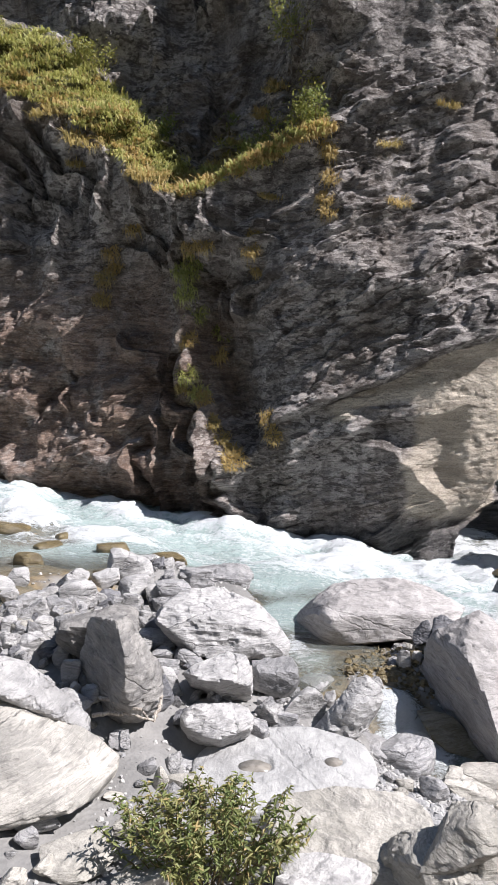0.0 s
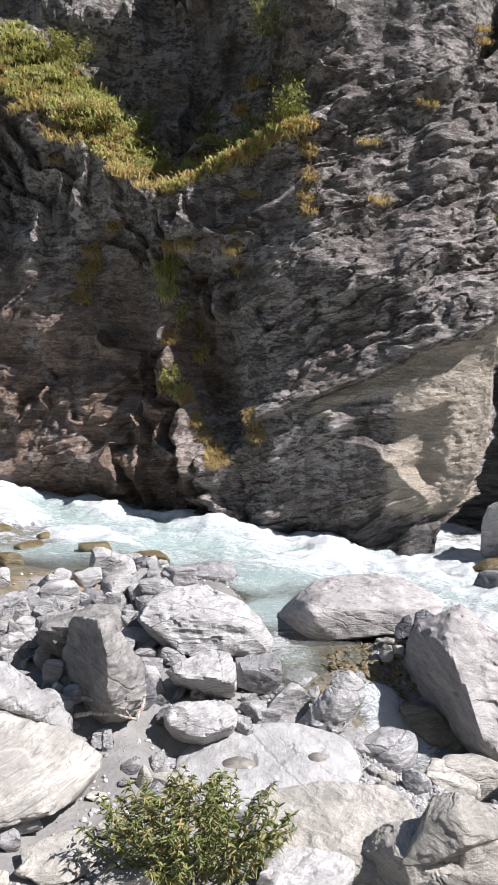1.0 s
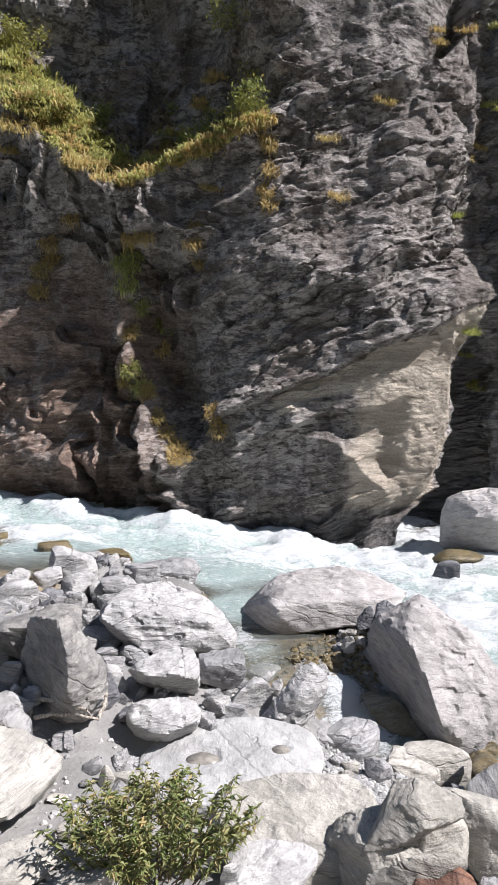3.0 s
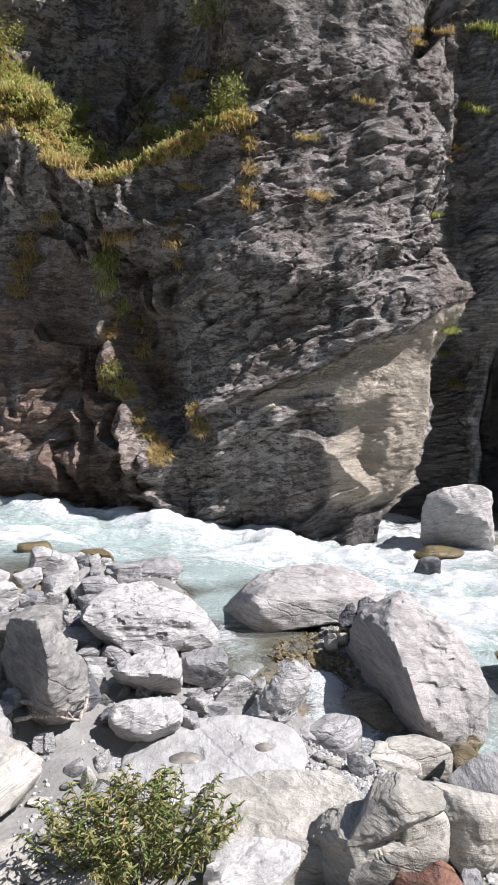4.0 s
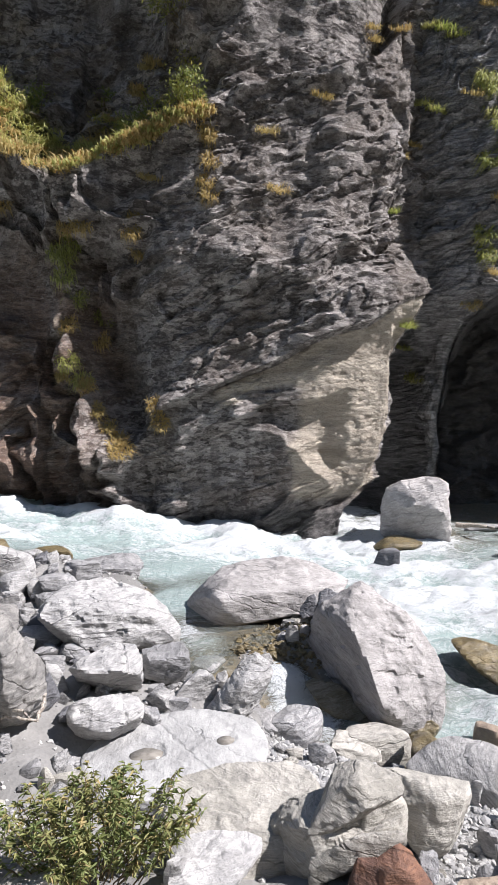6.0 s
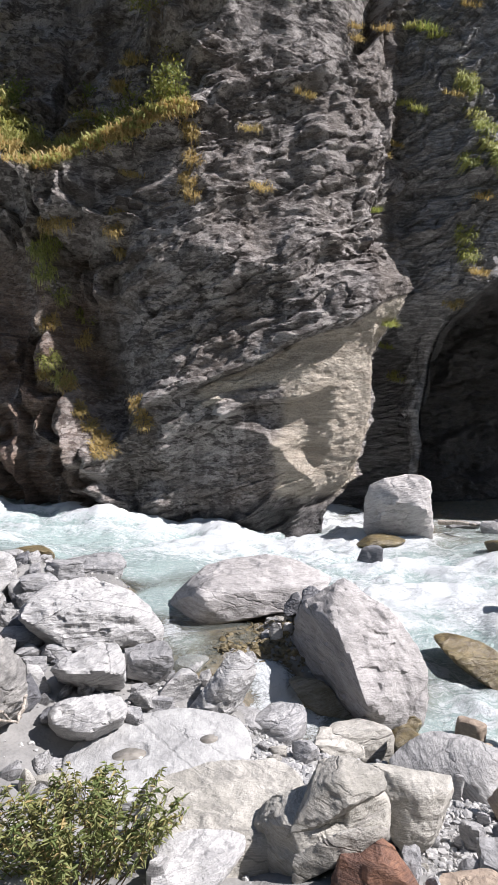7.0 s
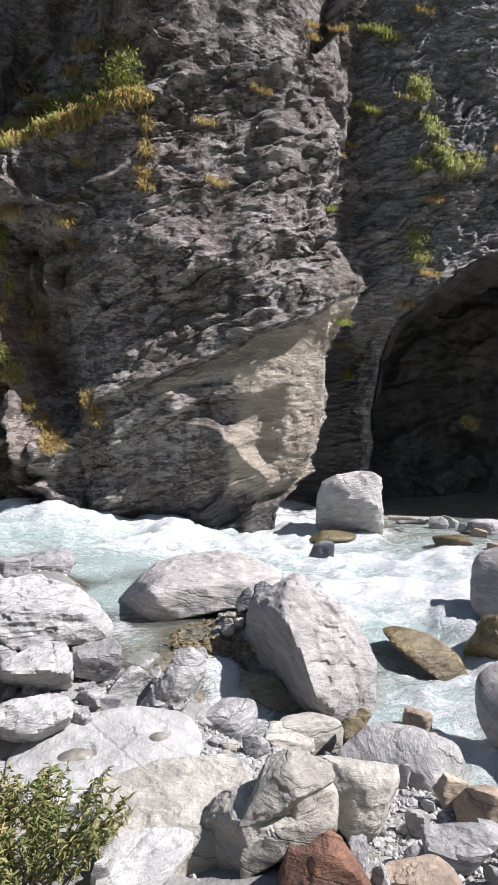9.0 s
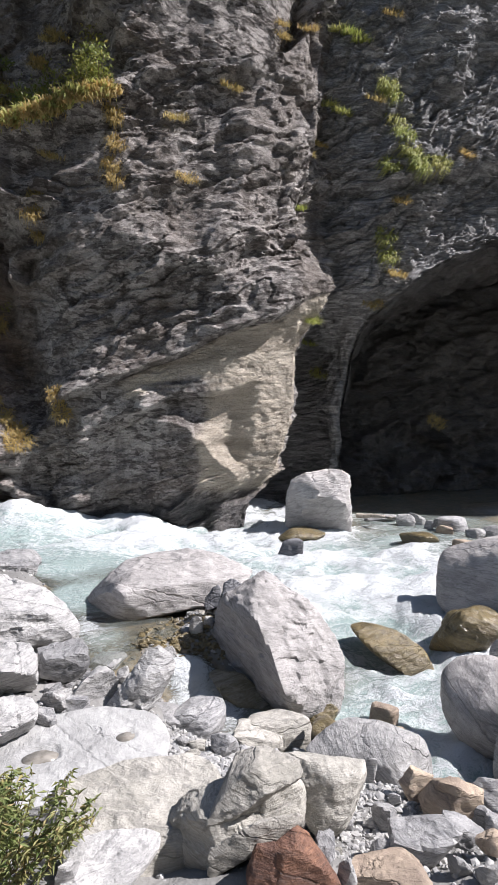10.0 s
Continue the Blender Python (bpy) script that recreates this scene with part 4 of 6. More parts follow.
stone("rock", "golden algae-covered rock at the waterline", (4.18, 8.28, -1.36), (0.7, 0.6, 0.69), -26, MOSSY, 93, level=5, sink=0.0, blunt=30, category="rock", corners=[
    (-1, -0.69, 0.29), (-0.83, 0.99, -0.72), (-0.4, -0.33, 0.79), (-0.32, 1, 0.13), (0.7, -0.17, 1), (0.6, 1, 0.36), (1, -0.18, 0.74), (0.85, 0.99, 0.14), (0.75, -0.67, 0.43), (0.65, 1, -0.6), (-0.5, -1, 0.11), (-0.42, 1, -1)])
stone("boulder", "grey egg-shaped boulder in gravel", (2.2, 8.14, -0.78), (0.88, 0.62, 0.5), -15, GREY, 28, level=5, blunt=9, rough=0.5)
stone("boulder", "flat grey rounded rock in gravel", (1.75, 8.3, -0.68), (0.8, 0.6, 0.28), -12, GREY, 43, blunt=10, rough=0.5)
stone("boulder", "cream rock with a wet waterline at the pool", (3.32, 8.09, -1.0), (0.75, 0.55, 0.5), -22, CREAM, 29, blunt=12, rough=0.5)
stone("boulder", "smooth rock with a wet green waterline", (3.41, 7.93, -1.1), (0.95, 0.7, 0.62), -22, CREAM, 44, blunt=12, rough=0.5)
stone("boulder", "smooth white rock dipping into the pool", (4.28, 6.78, -1.05), (1.65, 0.8, 0.85), -38, PALE, 30, (0, 18), level=5, blunt=12, rough=0.5)
stone("boulder", "large rounded grey boulder at the stream", (6.5, 6.8, -1.2), (1.9, 1.4, 1.45), -42, PINK, 31, level=5, blunt=12, rough=0.4)
stone("boulder", "dark grey boulder in shade by the pool", (5.95, 5.65, -1.1), (1.1, 0.9, 0.85), -42, GREY, 45, level=5, blunt=14)
stone("boulder", "large pinkish boulder by the chute", (9.48, 10.26, -0.65), (2.6, 2.2, 2.15), -43, PINK, 32, level=5, blunt=14, rough=0.5)
stone("boulder", "golden algae-covered boulder in the chute", (8.0, 9.45, -1.05), (1.2, 0.95, 1.2), -40, MOSSY, 33, (0, 20), level=5, blunt=14, rough=0.9)
stone("boulder", "brown algae-covered rock awash in the rapid", (6.5, 9.85, -1.75), (1.75, 1.1, 1.5), -33, MOSSY, 34, level=5, sink=0.0, rough=0.5, blunt=18, corners=[
    (-1, -0.44, 1), (-0.83, 0.96, 0.52), (-0.57, -0.01, 1), (-0.46, 0.99, 0.6), (0.13, 0.02, 0.81), (0.12, 1, 0.45), (0.74, -0.2, 0.43), (0.64, 0.99, 0.08), (1, -0.62, -0.09), (0.87, 0.97, -0.67), (0.93, -0.81, -0.62), (0.82, 0.97, -1), (0.14, -0.97, 0.06), (0.13, 1, -0.64), (-0.67, -1, 0.72), (-0.57, 0.98, 0.15)])
stone("rock", "small wet stone standing in the pool", (5.19, 7.97, -1.15), (0.46, 0.38, 0.45), -33, TAN, 46, blunt=10, category="rock")
stone("rock", "tan stone at the pool's edge", (5.13, 7.45, -1.2), (0.31, 0.27, 0.38), -34, TAN, 47, blunt=10, category="rock")
stone("boulder", "brown broken block on gravel", (4.36, 5.35, -0.62), (0.7, 0.5, 0.5), -39, TAN, 35)
stone("boulder", "dark grey slate block on gravel", (3.54, 4.68, -0.42), (0.68, 0.48, 0.5), -36, GREY, 36)
stone("flat_rock", "flat brown slab at the river's edge", (-0.88, 14.37, 0.22), (2.1, 1.4, 0.42), 4, GREY, 37, category="rock", level=5)
stone("boulder", "pale boulder at the river's edge", (-2.51, 12.57, 0.68), (1.0, 0.7, 0.82), 11, PALE, 38)


def slab_with_hollows():
    """The smooth white slab, with two wet hollows sunk in its top."""
    ob = stone("flat_rock", "smooth white slab with two water-filled hollows", (0.5, 7.2, -0.42), (2.4, 1.75, 0.5), -4, WHITE, 21, level=6, category="rock", rough=0.35, blunt=20, chips=4, corners=[
        (-1, 0.1, 0.2), (-0.7, 0.8, 0.6), (0.1, 1, 0.75), (0.75, 0.75, 0.6), (1, 0.1, 0.1), (0.85, -0.5, -0.2), (0.2, -0.8, -0.1), (-0.6, -0.95, -0.1), (-0.9, -0.6, 0.0),
        (-0.9, 0.5, -1), (0.9, 0.5, -1), (0.7, -0.7, -1), (-0.7, -0.95, -1)])
    me = ob.data
    co = np.zeros(len(me.vertices) * 3, dtype=np.float32)
    me.vertices.foreach_get("co", co)
    co = co.reshape(-1, 3)
    for hx, hy, rx, ry in ((-0.38, 0.0, 0.20, 0.13), (0.60, 0.16, 0.115, 0.11)):
        e = np.sqrt(((co[:, 0] - hx) / rx) ** 2 + ((co[:, 1] - hy) / ry) ** 2) + 0.12 * vnoise(co * 9, 3)
        up = co[:, 2] > 0
        rim = float(np.min(co[up & (e < 1.3), 2]))
        co[:, 2] = np.where(up & (e < 1.25), np.minimum(co[:, 2], rim - 0.026 + 0.026 * smooth(e, 0.8, 1.25)), co[:, 2])
        a = np.linspace(0, 2 * np.pi, 40, endpoint=False)
        wob = 1.02 + 0.05 * np.sin(3 * a + hx * 9) + 0.03 * np.sin(5 * a)
        ring = np.stack([hx + rx * wob * np.cos(a), hy + ry * wob * np.sin(a), np.full(40, rim - 0.010)], 1)
        low = ring - (0, 0, 0.03)
        v = np.concatenate([ring, low, [[hx, hy, rim - 0.010]]])
        k = np.arange(40)
        j = (k + 1) % 40
        f = np.concatenate([np.stack([k, j, np.full(40, 80)], 1), np.stack([k, k + 40, j], 1), np.stack([j, k + 40, j + 40], 1)])
        pud = new("puddle", raw_mesh("puddle", v, f, PUDDLE))
        pud.parent = ob
        tagged(pud, "brown silty puddle in the hollow")
    me.vertices.foreach_set("co", co.ravel())
    me.update()
    return ob


def puddle_material():
    m = Mat("silty_puddle")
    c = m.mix(m.ramp(m.noise(9.0, 4.0), 0.35, 0.65), (0.17, 0.155, 0.135), (0.27, 0.25, 0.22))
    return m.done(c, 0.2)


PUDDLE = puddle_material()
slab_with_hollows()
stone("flat_rock", "cream slab dusted with grey silt", (0.96, 5.46, -0.32), (1.6, 1.05, 0.78), -10, CREAM, 22, level=6, category="rock", rough=0.5, corners=[
    (-1, 0.6, 0.65), (-0.3, 1, 0.85), (0.9, 0.9, 1), (1, 0.2, 0.7), (0.8, -0.6, 0.25), (0.2, -0.9, -0.3), (-0.6, -1, -0.4), (-1, -0.5, 0.2), (-0.2, -0.6, 0.35),
    (0.8, -0.7, -1), (-0.8, -1, -1), (-1, 0.7, -1), (0.9, 0.9, -1)])

# the stack of cream slabs on the near bank
stone("boulder", "cracked cream boulder with a shaded face", (1.78, 5.14, -0.92), (1.2, 0.95, 1.51), -17, CREAM, 61, level=6, sink=0.0, rough=0.9, blunt=140, category='boulder', corners=[
    (-1, 0, 0.45), (-0.89, 0.96, -0.01), (-0.67, 0.03, 0.67), (-0.6, 0.99, 0.18), (0.01, -0.05, 0.88), (-0, 1, 0.33), (0.53, 0.13, 1), (0.44, 0.98, 0.5), (1, -0.25, 0.89), (0.87, 0.93, 0.3), (0.99, -0.57, 0.55), (0.89, 0.93, -0.13), (0.32, -0.7, 0.29), (0.29, 0.99, -0.66), (-0.31, -0.94, 0.08), (-0.3, 1, -0.98), (-0.85, -0.3, -0.3), (-0.78, 0.97, -1), (-1, 0, 0.18), (-0.89, 0.96, -0.24), (-0.38, -0.9, 0.69), (-0.32, -1, 0.29)])
stone("flat_rock", "thick cream slab lying over the cracked boulder", (1.95, 4.99, -0.15), (0.88, 0.77, 0.92), -19, CREAM, 62, level=6, sink=0.0, rough=0.8, blunt=140, category='rock', corners=[
    (-1, -1, -0), (-0.93, 0.97, -1), (-0.72, -0.72, 0.41), (-0.66, 0.99, -0.48), (-0.48, -0.44, 0.74), (-0.44, 1, -0.05), (-0.38, 0.34, 0.81), (-0.34, 1, 0.36), (0.09, 0.35, 0.99), (0.06, 1, 0.51), (1, 0.16, 0.77), (0.83, 0.96, 0.27), (0.97, -0.23, 0.64), (0.84, 0.96, -0.03), (0.21, -0.83, 0.65), (0.18, 1, -0.32), (-0.57, -0.97, 0.13), (-0.53, 0.99, -0.87), (0.04, -0.7, 1)])
stone("flat_rock", "broken cream slab wedged in the stack", (2.19, 4.91, -0.29), (0.44, 0.6, 0.86), -23, CREAM, 64, level=5, sink=0.0, rough=0.8, blunt=140, category='rock', corners=[
    (-1, -0.94, 0.52), (-0.89, 0.99, -0.63), (-0.72, -0.83, 0.99), (-0.64, 1, 0.07), (0.72, -0.17, 1), (0.62, 1, 0.35), (1, -0.17, 0.74), (0.86, 0.99, 0.12), (0.86, -0.5, 0.2), (0.75, 1, -0.72), (-0.71, -1, 0.14), (-0.63, 1, -1)])
stone("flat_rock", "long layered cream slab at the foot of the stack", (1.9, 4.8, -0.41), (0.82, 0.51, 0.84), -19, CREAM, 65, level=5, sink=0.0, rough=0.8, blunt=140, category='rock', corners=[
    (-0.94, -0.8, 0.43), (-0.84, 0.97, -0.37), (0.08, -0.76, 1), (0.06, 1, 0.13), (0.95, -0.17, 0.89), (0.78, 0.95, 0.27), (1, -0.34, 0.7), (0.83, 0.94, 0.06), (-0.08, -0.83, 0.27), (-0.09, 1, -0.54), (-1, -1, -0.18), (-0.9, 0.96, -1), (-0.95, -0.99, 0.24), (-0.86, 0.97, -0.62)])
stone("boulder", "smooth cream block half buried in gravel", (2.93, 5.5, -1.05), (0.82, 1.1, 1.44), -28, CREAM, 67, level=6, sink=0.0, rough=0.6, blunt=140, category='boulder', corners=[
    (-1, -0.49, 1), (-0.9, 0.98, 0.23), (-0.77, -0.11, 0.89), (-0.66, 0.99, 0.28), (0.91, -0.1, 0.84), (0.82, 0.99, 0.24), (1, -0.29, 0.71), (0.91, 0.99, 0.05), (0.77, -0.55, 0.59), (0.72, 0.99, -0.18), (0.45, -0.91, 0.3), (0.44, 1, -0.84), (-0.19, -1, 0.18), (-0.18, 1, -1), (-0.61, -0.92, 0.42), (-0.58, 0.99, -0.72), (-0.03, -0.91, 0.8), (0.81, -0.65, 0.88)])

# ---- rubble of the bank ----
stone("rock", "chalk-white angular rock lying on river silt", (-3.36, 11.52, 0.93), (0.60, 0.43, 0.28), 27, PALE, 100, (1, 9), level=4, category="rock", group="rubble on the bank")
stone("rock", "pale banded rock with worn edges", (-3.69, 10.14, 0.81), (0.51, 0.36, 0.33), 25, PALE, 101, (3, -6), level=4, category="rock", group="rubble on the bank")
stone("rock", "light grey gneiss rock among rubble", (-3.04, 10.59, 0.72), (0.69, 0.50, 0.56), 27, PALE, 102, (-8, -5), level=4, category="rock", group="rubble on the bank")
stone("rock", "chalk-white angular rock lying on river silt", (-2.93, 12.07, 0.70), (0.63, 0.45, 0.41), 12, PALE, 103, (4, -6), level=4, category="rock", group="rubble on the bank")
stone("rock", "pale banded rock with worn edges", (-2.25, 11.75, 0.48), (0.67, 0.48, 0.57), 20, PALE, 104, (8, -7), level=4, category="rock", group="rubble on the bank")
stone("rock", "light grey gneiss rock among rubble", (-1.81, 11.64, 0.48), (0.39, 0.28, 0.47), 11, PALE, 105, (-8, -2), level=4, category="rock", group="rubble on the bank")
stone("rock", "chalk-white angular rock lying on river silt", (-3.19, 9.24, 0.76), (0.28, 0.20, 0.25), 8, PALE, 106, (7, -1), level=3, category="rock", group="rubble on the bank")
stone("rock", "pale banded rock with worn edges", (-3.21, 8.78, 0.61), (0.40, 0.29, 0.30), 31, PALE, 107, (5, 7), level=4, category="rock", group="rubble on the bank")
stone("rock", "light grey gneiss rock among rubble", (-2.71, 8.60, 0.42), (0.28, 0.20, 0.42), 10, PALE, 108, (-7, 2), level=3, category="rock", group="rubble on the bank")
stone("rock", "chalk-white angular rock lying on river silt", (-2.56, 8.89, 0.45), (0.20, 0.15, 0.27), 8, PALE, 109, (4, -2), level=3, category="rock", group="rubble on the bank")
stone("rock", "pale banded rock with worn edges", (-3.41, 8.63, 0.61), (0.45, 0.32, 0.15), 22, PALE, 110, (7, 0), level=4, category="rock", group="rubble on the bank")
stone("rock", "light grey gneiss rock among rubble", (-2.38, 7.99, 0.45), (0.27, 0.20, 0.41), 7, PALE, 111, (-5, 1), level=3, category="rock", group="rubble on the bank")
stone("rock", "chalk-white angular rock lying on river silt", (-2.22, 8.01, 0.44), (0.13, 0.09, 0.17), 16, PALE, 112, (2, -2), level=3, category="rock", group="rubble on the bank")
stone("rock", "pale banded rock with worn edges", (-2.24, 7.71, 0.44), (0.19, 0.14, 0.21), 20, PALE, 113, (-2, 2), level=3, category="rock", group="rubble on the bank")
stone("rock", "light grey gneiss rock among rubble", (-2.00, 7.64, 0.36), (0.28, 0.20, 0.28), 21, PALE, 114, (-5, -2), level=3, category="rock", group="rubble on the bank")
stone("rock", "chalk-white angular rock lying on river silt", (-2.28, 7.41, 0.27), (0.71, 0.51, 0.43), 17, PALE, 115, (3, -5), level=4, category="rock", group="rubble on the bank")
stone("rock", "pale banded rock with worn edges", (-1.54, 10.30, 0.14), (0.73, 0.53, 0.24), 10, PALE, 116, (2, 8), level=4, category="rock", group="rubble on the bank")
stone("rock", "light grey gneiss rock among rubble", (-1.12, 8.68, 0.05), (0.31, 0.23, 0.47), 4, PALE, 117, (2, -6), level=4, category="rock", group="rubble on the bank")
stone("rock", "chalk-white angular rock lying on river silt", (-3.67, 9.09, 0.80), (0.23, 0.16, 0.28), 22, PALE, 118, (-5, 8), level=3, category="rock", group="rubble on the bank")
stone("rock", "pale banded rock with worn edges", (-4.22, 10.82, 1.05), (0.41, 0.30, 0.35), 20, PALE, 119, (5, -2), level=4, category="rock", group="rubble on the bank")
stone("rock", "light grey gneiss rock among rubble", (-4.15, 10.26, 0.85), (0.34, 0.24, 0.30), 32, PALE, 120, (-2, -3), level=4, category="rock", group="rubble on the bank")
stone("rock", "chalk-white angular rock lying on river silt", (-4.49, 10.63, 1.01), (0.58, 0.42, 0.31), 25, PALE, 121, (6, 7), level=4, category="rock", group="rubble on the bank")
stone("rock", "pale banded rock with worn edges", (-3.94, 9.02, 0.76), (0.41, 0.29, 0.37), 26, PALE, 122, (-7, 2), level=4, category="rock", group="rubble on the bank")
stone("rock", "light grey gneiss rock among rubble", (0.39, 9.90, -0.01), (0.31, 0.22, 0.21), -8, PALE, 123, (4, 8), level=3, category="rock", group="rubble on the bank")
stone("rock", "chalk-white angular rock lying on river silt", (0.27, 8.64, -0.11), (0.21, 0.15, 0.14), -1, PALE, 124, (2, -9), level=3, category="rock", group="rubble on the bank")
stone("rock", "pale banded rock with worn edges", (1.30, 9.04, -0.28), (0.19, 0.14, 0.27), -7, PALE, 125, (-6, 2), level=3, category="rock", group="rubble on the bank")
stone("rock", "light grey gneiss rock among rubble", (0.86, 8.48, -0.18), (0.64, 0.46, 0.47), -9, PALE, 126, (4, -9), level=4, category="rock", group="rubble on the bank")
stone("rock", "chalk-white angular rock lying on river silt", (1.14, 9.59, -0.24), (0.57, 0.41, 0.16), -16, PALE, 127, (3, 0), level=4, category="rock", group="rubble on the bank")
stone("rock", "pale banded rock with worn edges", (2.66, 9.91, -0.06), (0.25, 0.18, 0.42), -13, PALE, 128, (5, -0), level=3, category="rock", group="rubble on the bank")
stone("rock", "grey gneiss rock with dark bands", (-3.19, 9.93, 0.79), (0.44, 0.31, 0.34), 25, GREY, 129, (0, 9), level=4, category="rock", group="rubble on the bank")
stone("rock", "mid-grey layered rock among rubble", (-1.43, 11.72, 0.50), (0.74, 0.53, 0.49), 11, GREY, 130, (-6, -3), level=4, category="rock", group="rubble on the bank")
stone("rock", "grey gneiss rock with dark bands", (-1.14, 13.16, 0.43), (0.72, 0.52, 0.47), 14, GREY, 131, (-2, -6), level=4, category="rock", group="rubble on the bank")
stone("rock", "mid-grey layered rock among rubble", (-2.94, 8.74, 0.55), (0.24, 0.17, 0.27), 18, GREY, 132, (-2, 2), level=3, category="rock", group="rubble on the bank")
stone("rock", "grey gneiss rock with dark bands", (-1.41, 9.85, 0.11), (0.40, 0.29, 0.18), 7, GREY, 133, (-4, -2), level=4, category="rock", group="rubble on the bank")
stone("rock", "mid-grey layered rock among rubble", (-0.91, 9.65, 0.07), (0.55, 0.40, 0.27), 3, GREY, 134, (6, 10), level=4, category="rock", group="rubble on the bank")
stone("rock", "grey gneiss rock with dark bands", (-3.46, 9.10, 0.77), (0.30, 0.22, 0.16), 24, GREY, 135, (-7, 5), level=3, category="rock", group="rubble on the bank")
stone("rock", "mid-grey layered rock among rubble", (0.46, 9.06, -0.14), (0.72, 0.52, 0.55), 1, GREY, 136, (5, -3), level=4, category="rock", group="rubble on the bank")
stone("rock", "grey gneiss rock with dark bands", (0.53, 8.24, -0.23), (0.48, 0.35, 0.29), -14, GREY, 137, (2, -8), level=4, category="rock", group="rubble on the bank")
stone("rock", "mid-grey layered rock among rubble", (-1.93, 5.43, 0.22), (0.40, 0.29, 0.26), 26, GREY, 138, (5, -2), level=4, category="rock", group="rubble on the bank")
stone("rock", "grey gneiss rock with dark bands", (-0.60, 7.43, -0.43), (0.59, 0.43, 0.20), 15, GREY, 139, (-5, 9), level=4, category="rock", group="rubble on the bank")
stone("rock", "mid-grey layered rock among rubble", (-1.94, 5.18, 0.24), (0.22, 0.16, 0.20), 20, GREY, 140, (4, 5), level=3, category="rock", group="rubble on the bank")
stone("rock", "grey gneiss rock with dark bands", (-1.14, 6.72, 0.01), (0.24, 0.17, 0.14), 21, GREY, 141, (8, -9), level=3, category="rock", group="rubble on the bank")
stone("rock", "mid-grey layered rock among rubble", (2.40, 7.41, -0.69), (0.37, 0.26, 0.29), -30, GREY, 142, (1, -9), level=4, category="rock", group="rubble on the bank")
stone("rock", "grey gneiss rock with dark bands", (2.88, 9.94, 0.02), (0.17, 0.12, 0.24), -12, GREY, 143, (1, 3), level=3, category="rock", group="rubble on the bank")
stone("rock", "mid-grey layered rock among rubble", (0.74, 8.08, -0.29), (0.50, 0.36, 0.18), -7, GREY, 144, (-4, 9), level=4, category="rock", group="rubble on the bank")
stone("rock", "dark slate-coloured angular rock", (-2.69, 11.45, 0.58), (0.46, 0.33, 0.28), 19, DARK, 145, (-8, -8), level=4, category="rock", group="rubble on the bank")
stone("rock", "dark slate-coloured angular rock", (-1.59, 10.75, 0.24), (0.54, 0.39, 0.27), 12, DARK, 146, (-3, -2), level=4, category="rock", group="rubble on the bank")
stone("rock", "dark slate-coloured angular rock", (3.66, 12.42, -0.42), (0.47, 0.34, 0.63), -10, DARK, 147, (-2, 9), level=4, category="rock", group="rubble on the bank")
stone("rock", "dark slate-coloured angular rock", (4.35, 13.02, -0.48), (0.65, 0.47, 0.49), -13, DARK, 148, (1, -6), level=4, category="rock", group="rubble on the bank")
stone("rock", "cream slab of layered stone", (-0.94, 6.57, -0.10), (0.18, 0.13, 0.32), 6, CREAM, 149, (4, 10), level=3, category="rock", group="rubble on the bank")
stone("rock", "cream-coloured rock dusted with silt", (-0.65, 6.84, -0.33), (0.60, 0.43, 0.29), -5, CREAM, 150, (-6, 5), level=4, category="rock", group="rubble on the bank")
stone("rock", "cream slab of layered stone", (-1.06, 5.72, 0.05), (0.50, 0.36, 0.16), 19, CREAM, 151, (-7, 7), level=4, category="rock", group="rubble on the bank")
stone("rock", "cream-coloured rock dusted with silt", (-1.41, 5.00, 0.20), (0.64, 0.46, 0.18), 23, CREAM, 152, (3, -3), level=4, category="rock", group="rubble on the bank")
stone("rock", "cream slab of layered stone", (-1.86, 4.69, 0.23), (0.22, 0.16, 0.22), 20, CREAM, 153, (-2, 7), level=3, category="rock", group="rubble on the bank")
stone("rock", "cream-coloured rock dusted with silt", (-1.40, 6.25, 0.01), (0.22, 0.16, 0.06), 8, CREAM, 154, (-3, 9), level=3, category="rock", group="rubble on the bank")
stone("rock", "cream slab of layered stone", (2.97, 7.71, -0.78), (0.74, 0.53, 0.21), -11, CREAM, 155, (7, 6), level=4, category="rock", group="rubble on the bank")
stone("rock", "cream-coloured rock dusted with silt", (2.07, 7.58, -0.67), (0.24, 0.17, 0.13), -25, CREAM, 156, (-7, 1), level=3, category="rock", group="rubble on the bank")
stone("rock", "cream slab of layered stone", (-1.65, 4.89, 0.23), (0.25, 0.18, 0.16), 27, CREAM, 157, (6, 3), level=3, category="rock", group="rubble on the bank")
stone("rock", "cream-coloured rock dusted with silt", (-0.79, 4.88, 0.18), (0.64, 0.46, 0.18), 20, CREAM, 158, (-6, -6), level=4, category="rock", group="rubble on the bank")
stone("rock", "grey gneiss rock with dark bands", (3.58, 5.42, -0.65), (0.27, 0.19, 0.31), -37, GREY, 159, (-4, -4), level=3, category="rock", group="rubble on the bank")
stone("rock", "mid-grey layered rock among rubble", (3.92, 5.74, -0.64), (0.15, 0.11, 0.14), -43, GREY, 160, (-2, -9), level=3, category="rock", group="rubble on the bank")
stone("rock", "grey gneiss rock with dark bands", (4.59, 5.14, -0.62), (0.26, 0.19, 0.27), -41, GREY, 161, (7, -1), level=3, category="rock", group="rubble on the bank")
stone("rock", "mid-grey layered rock among rubble", (3.16, 4.78, -0.38), (0.23, 0.17, 0.24), -30, GREY, 162, (2, 9), level=3, category="rock", group="rubble on the bank")
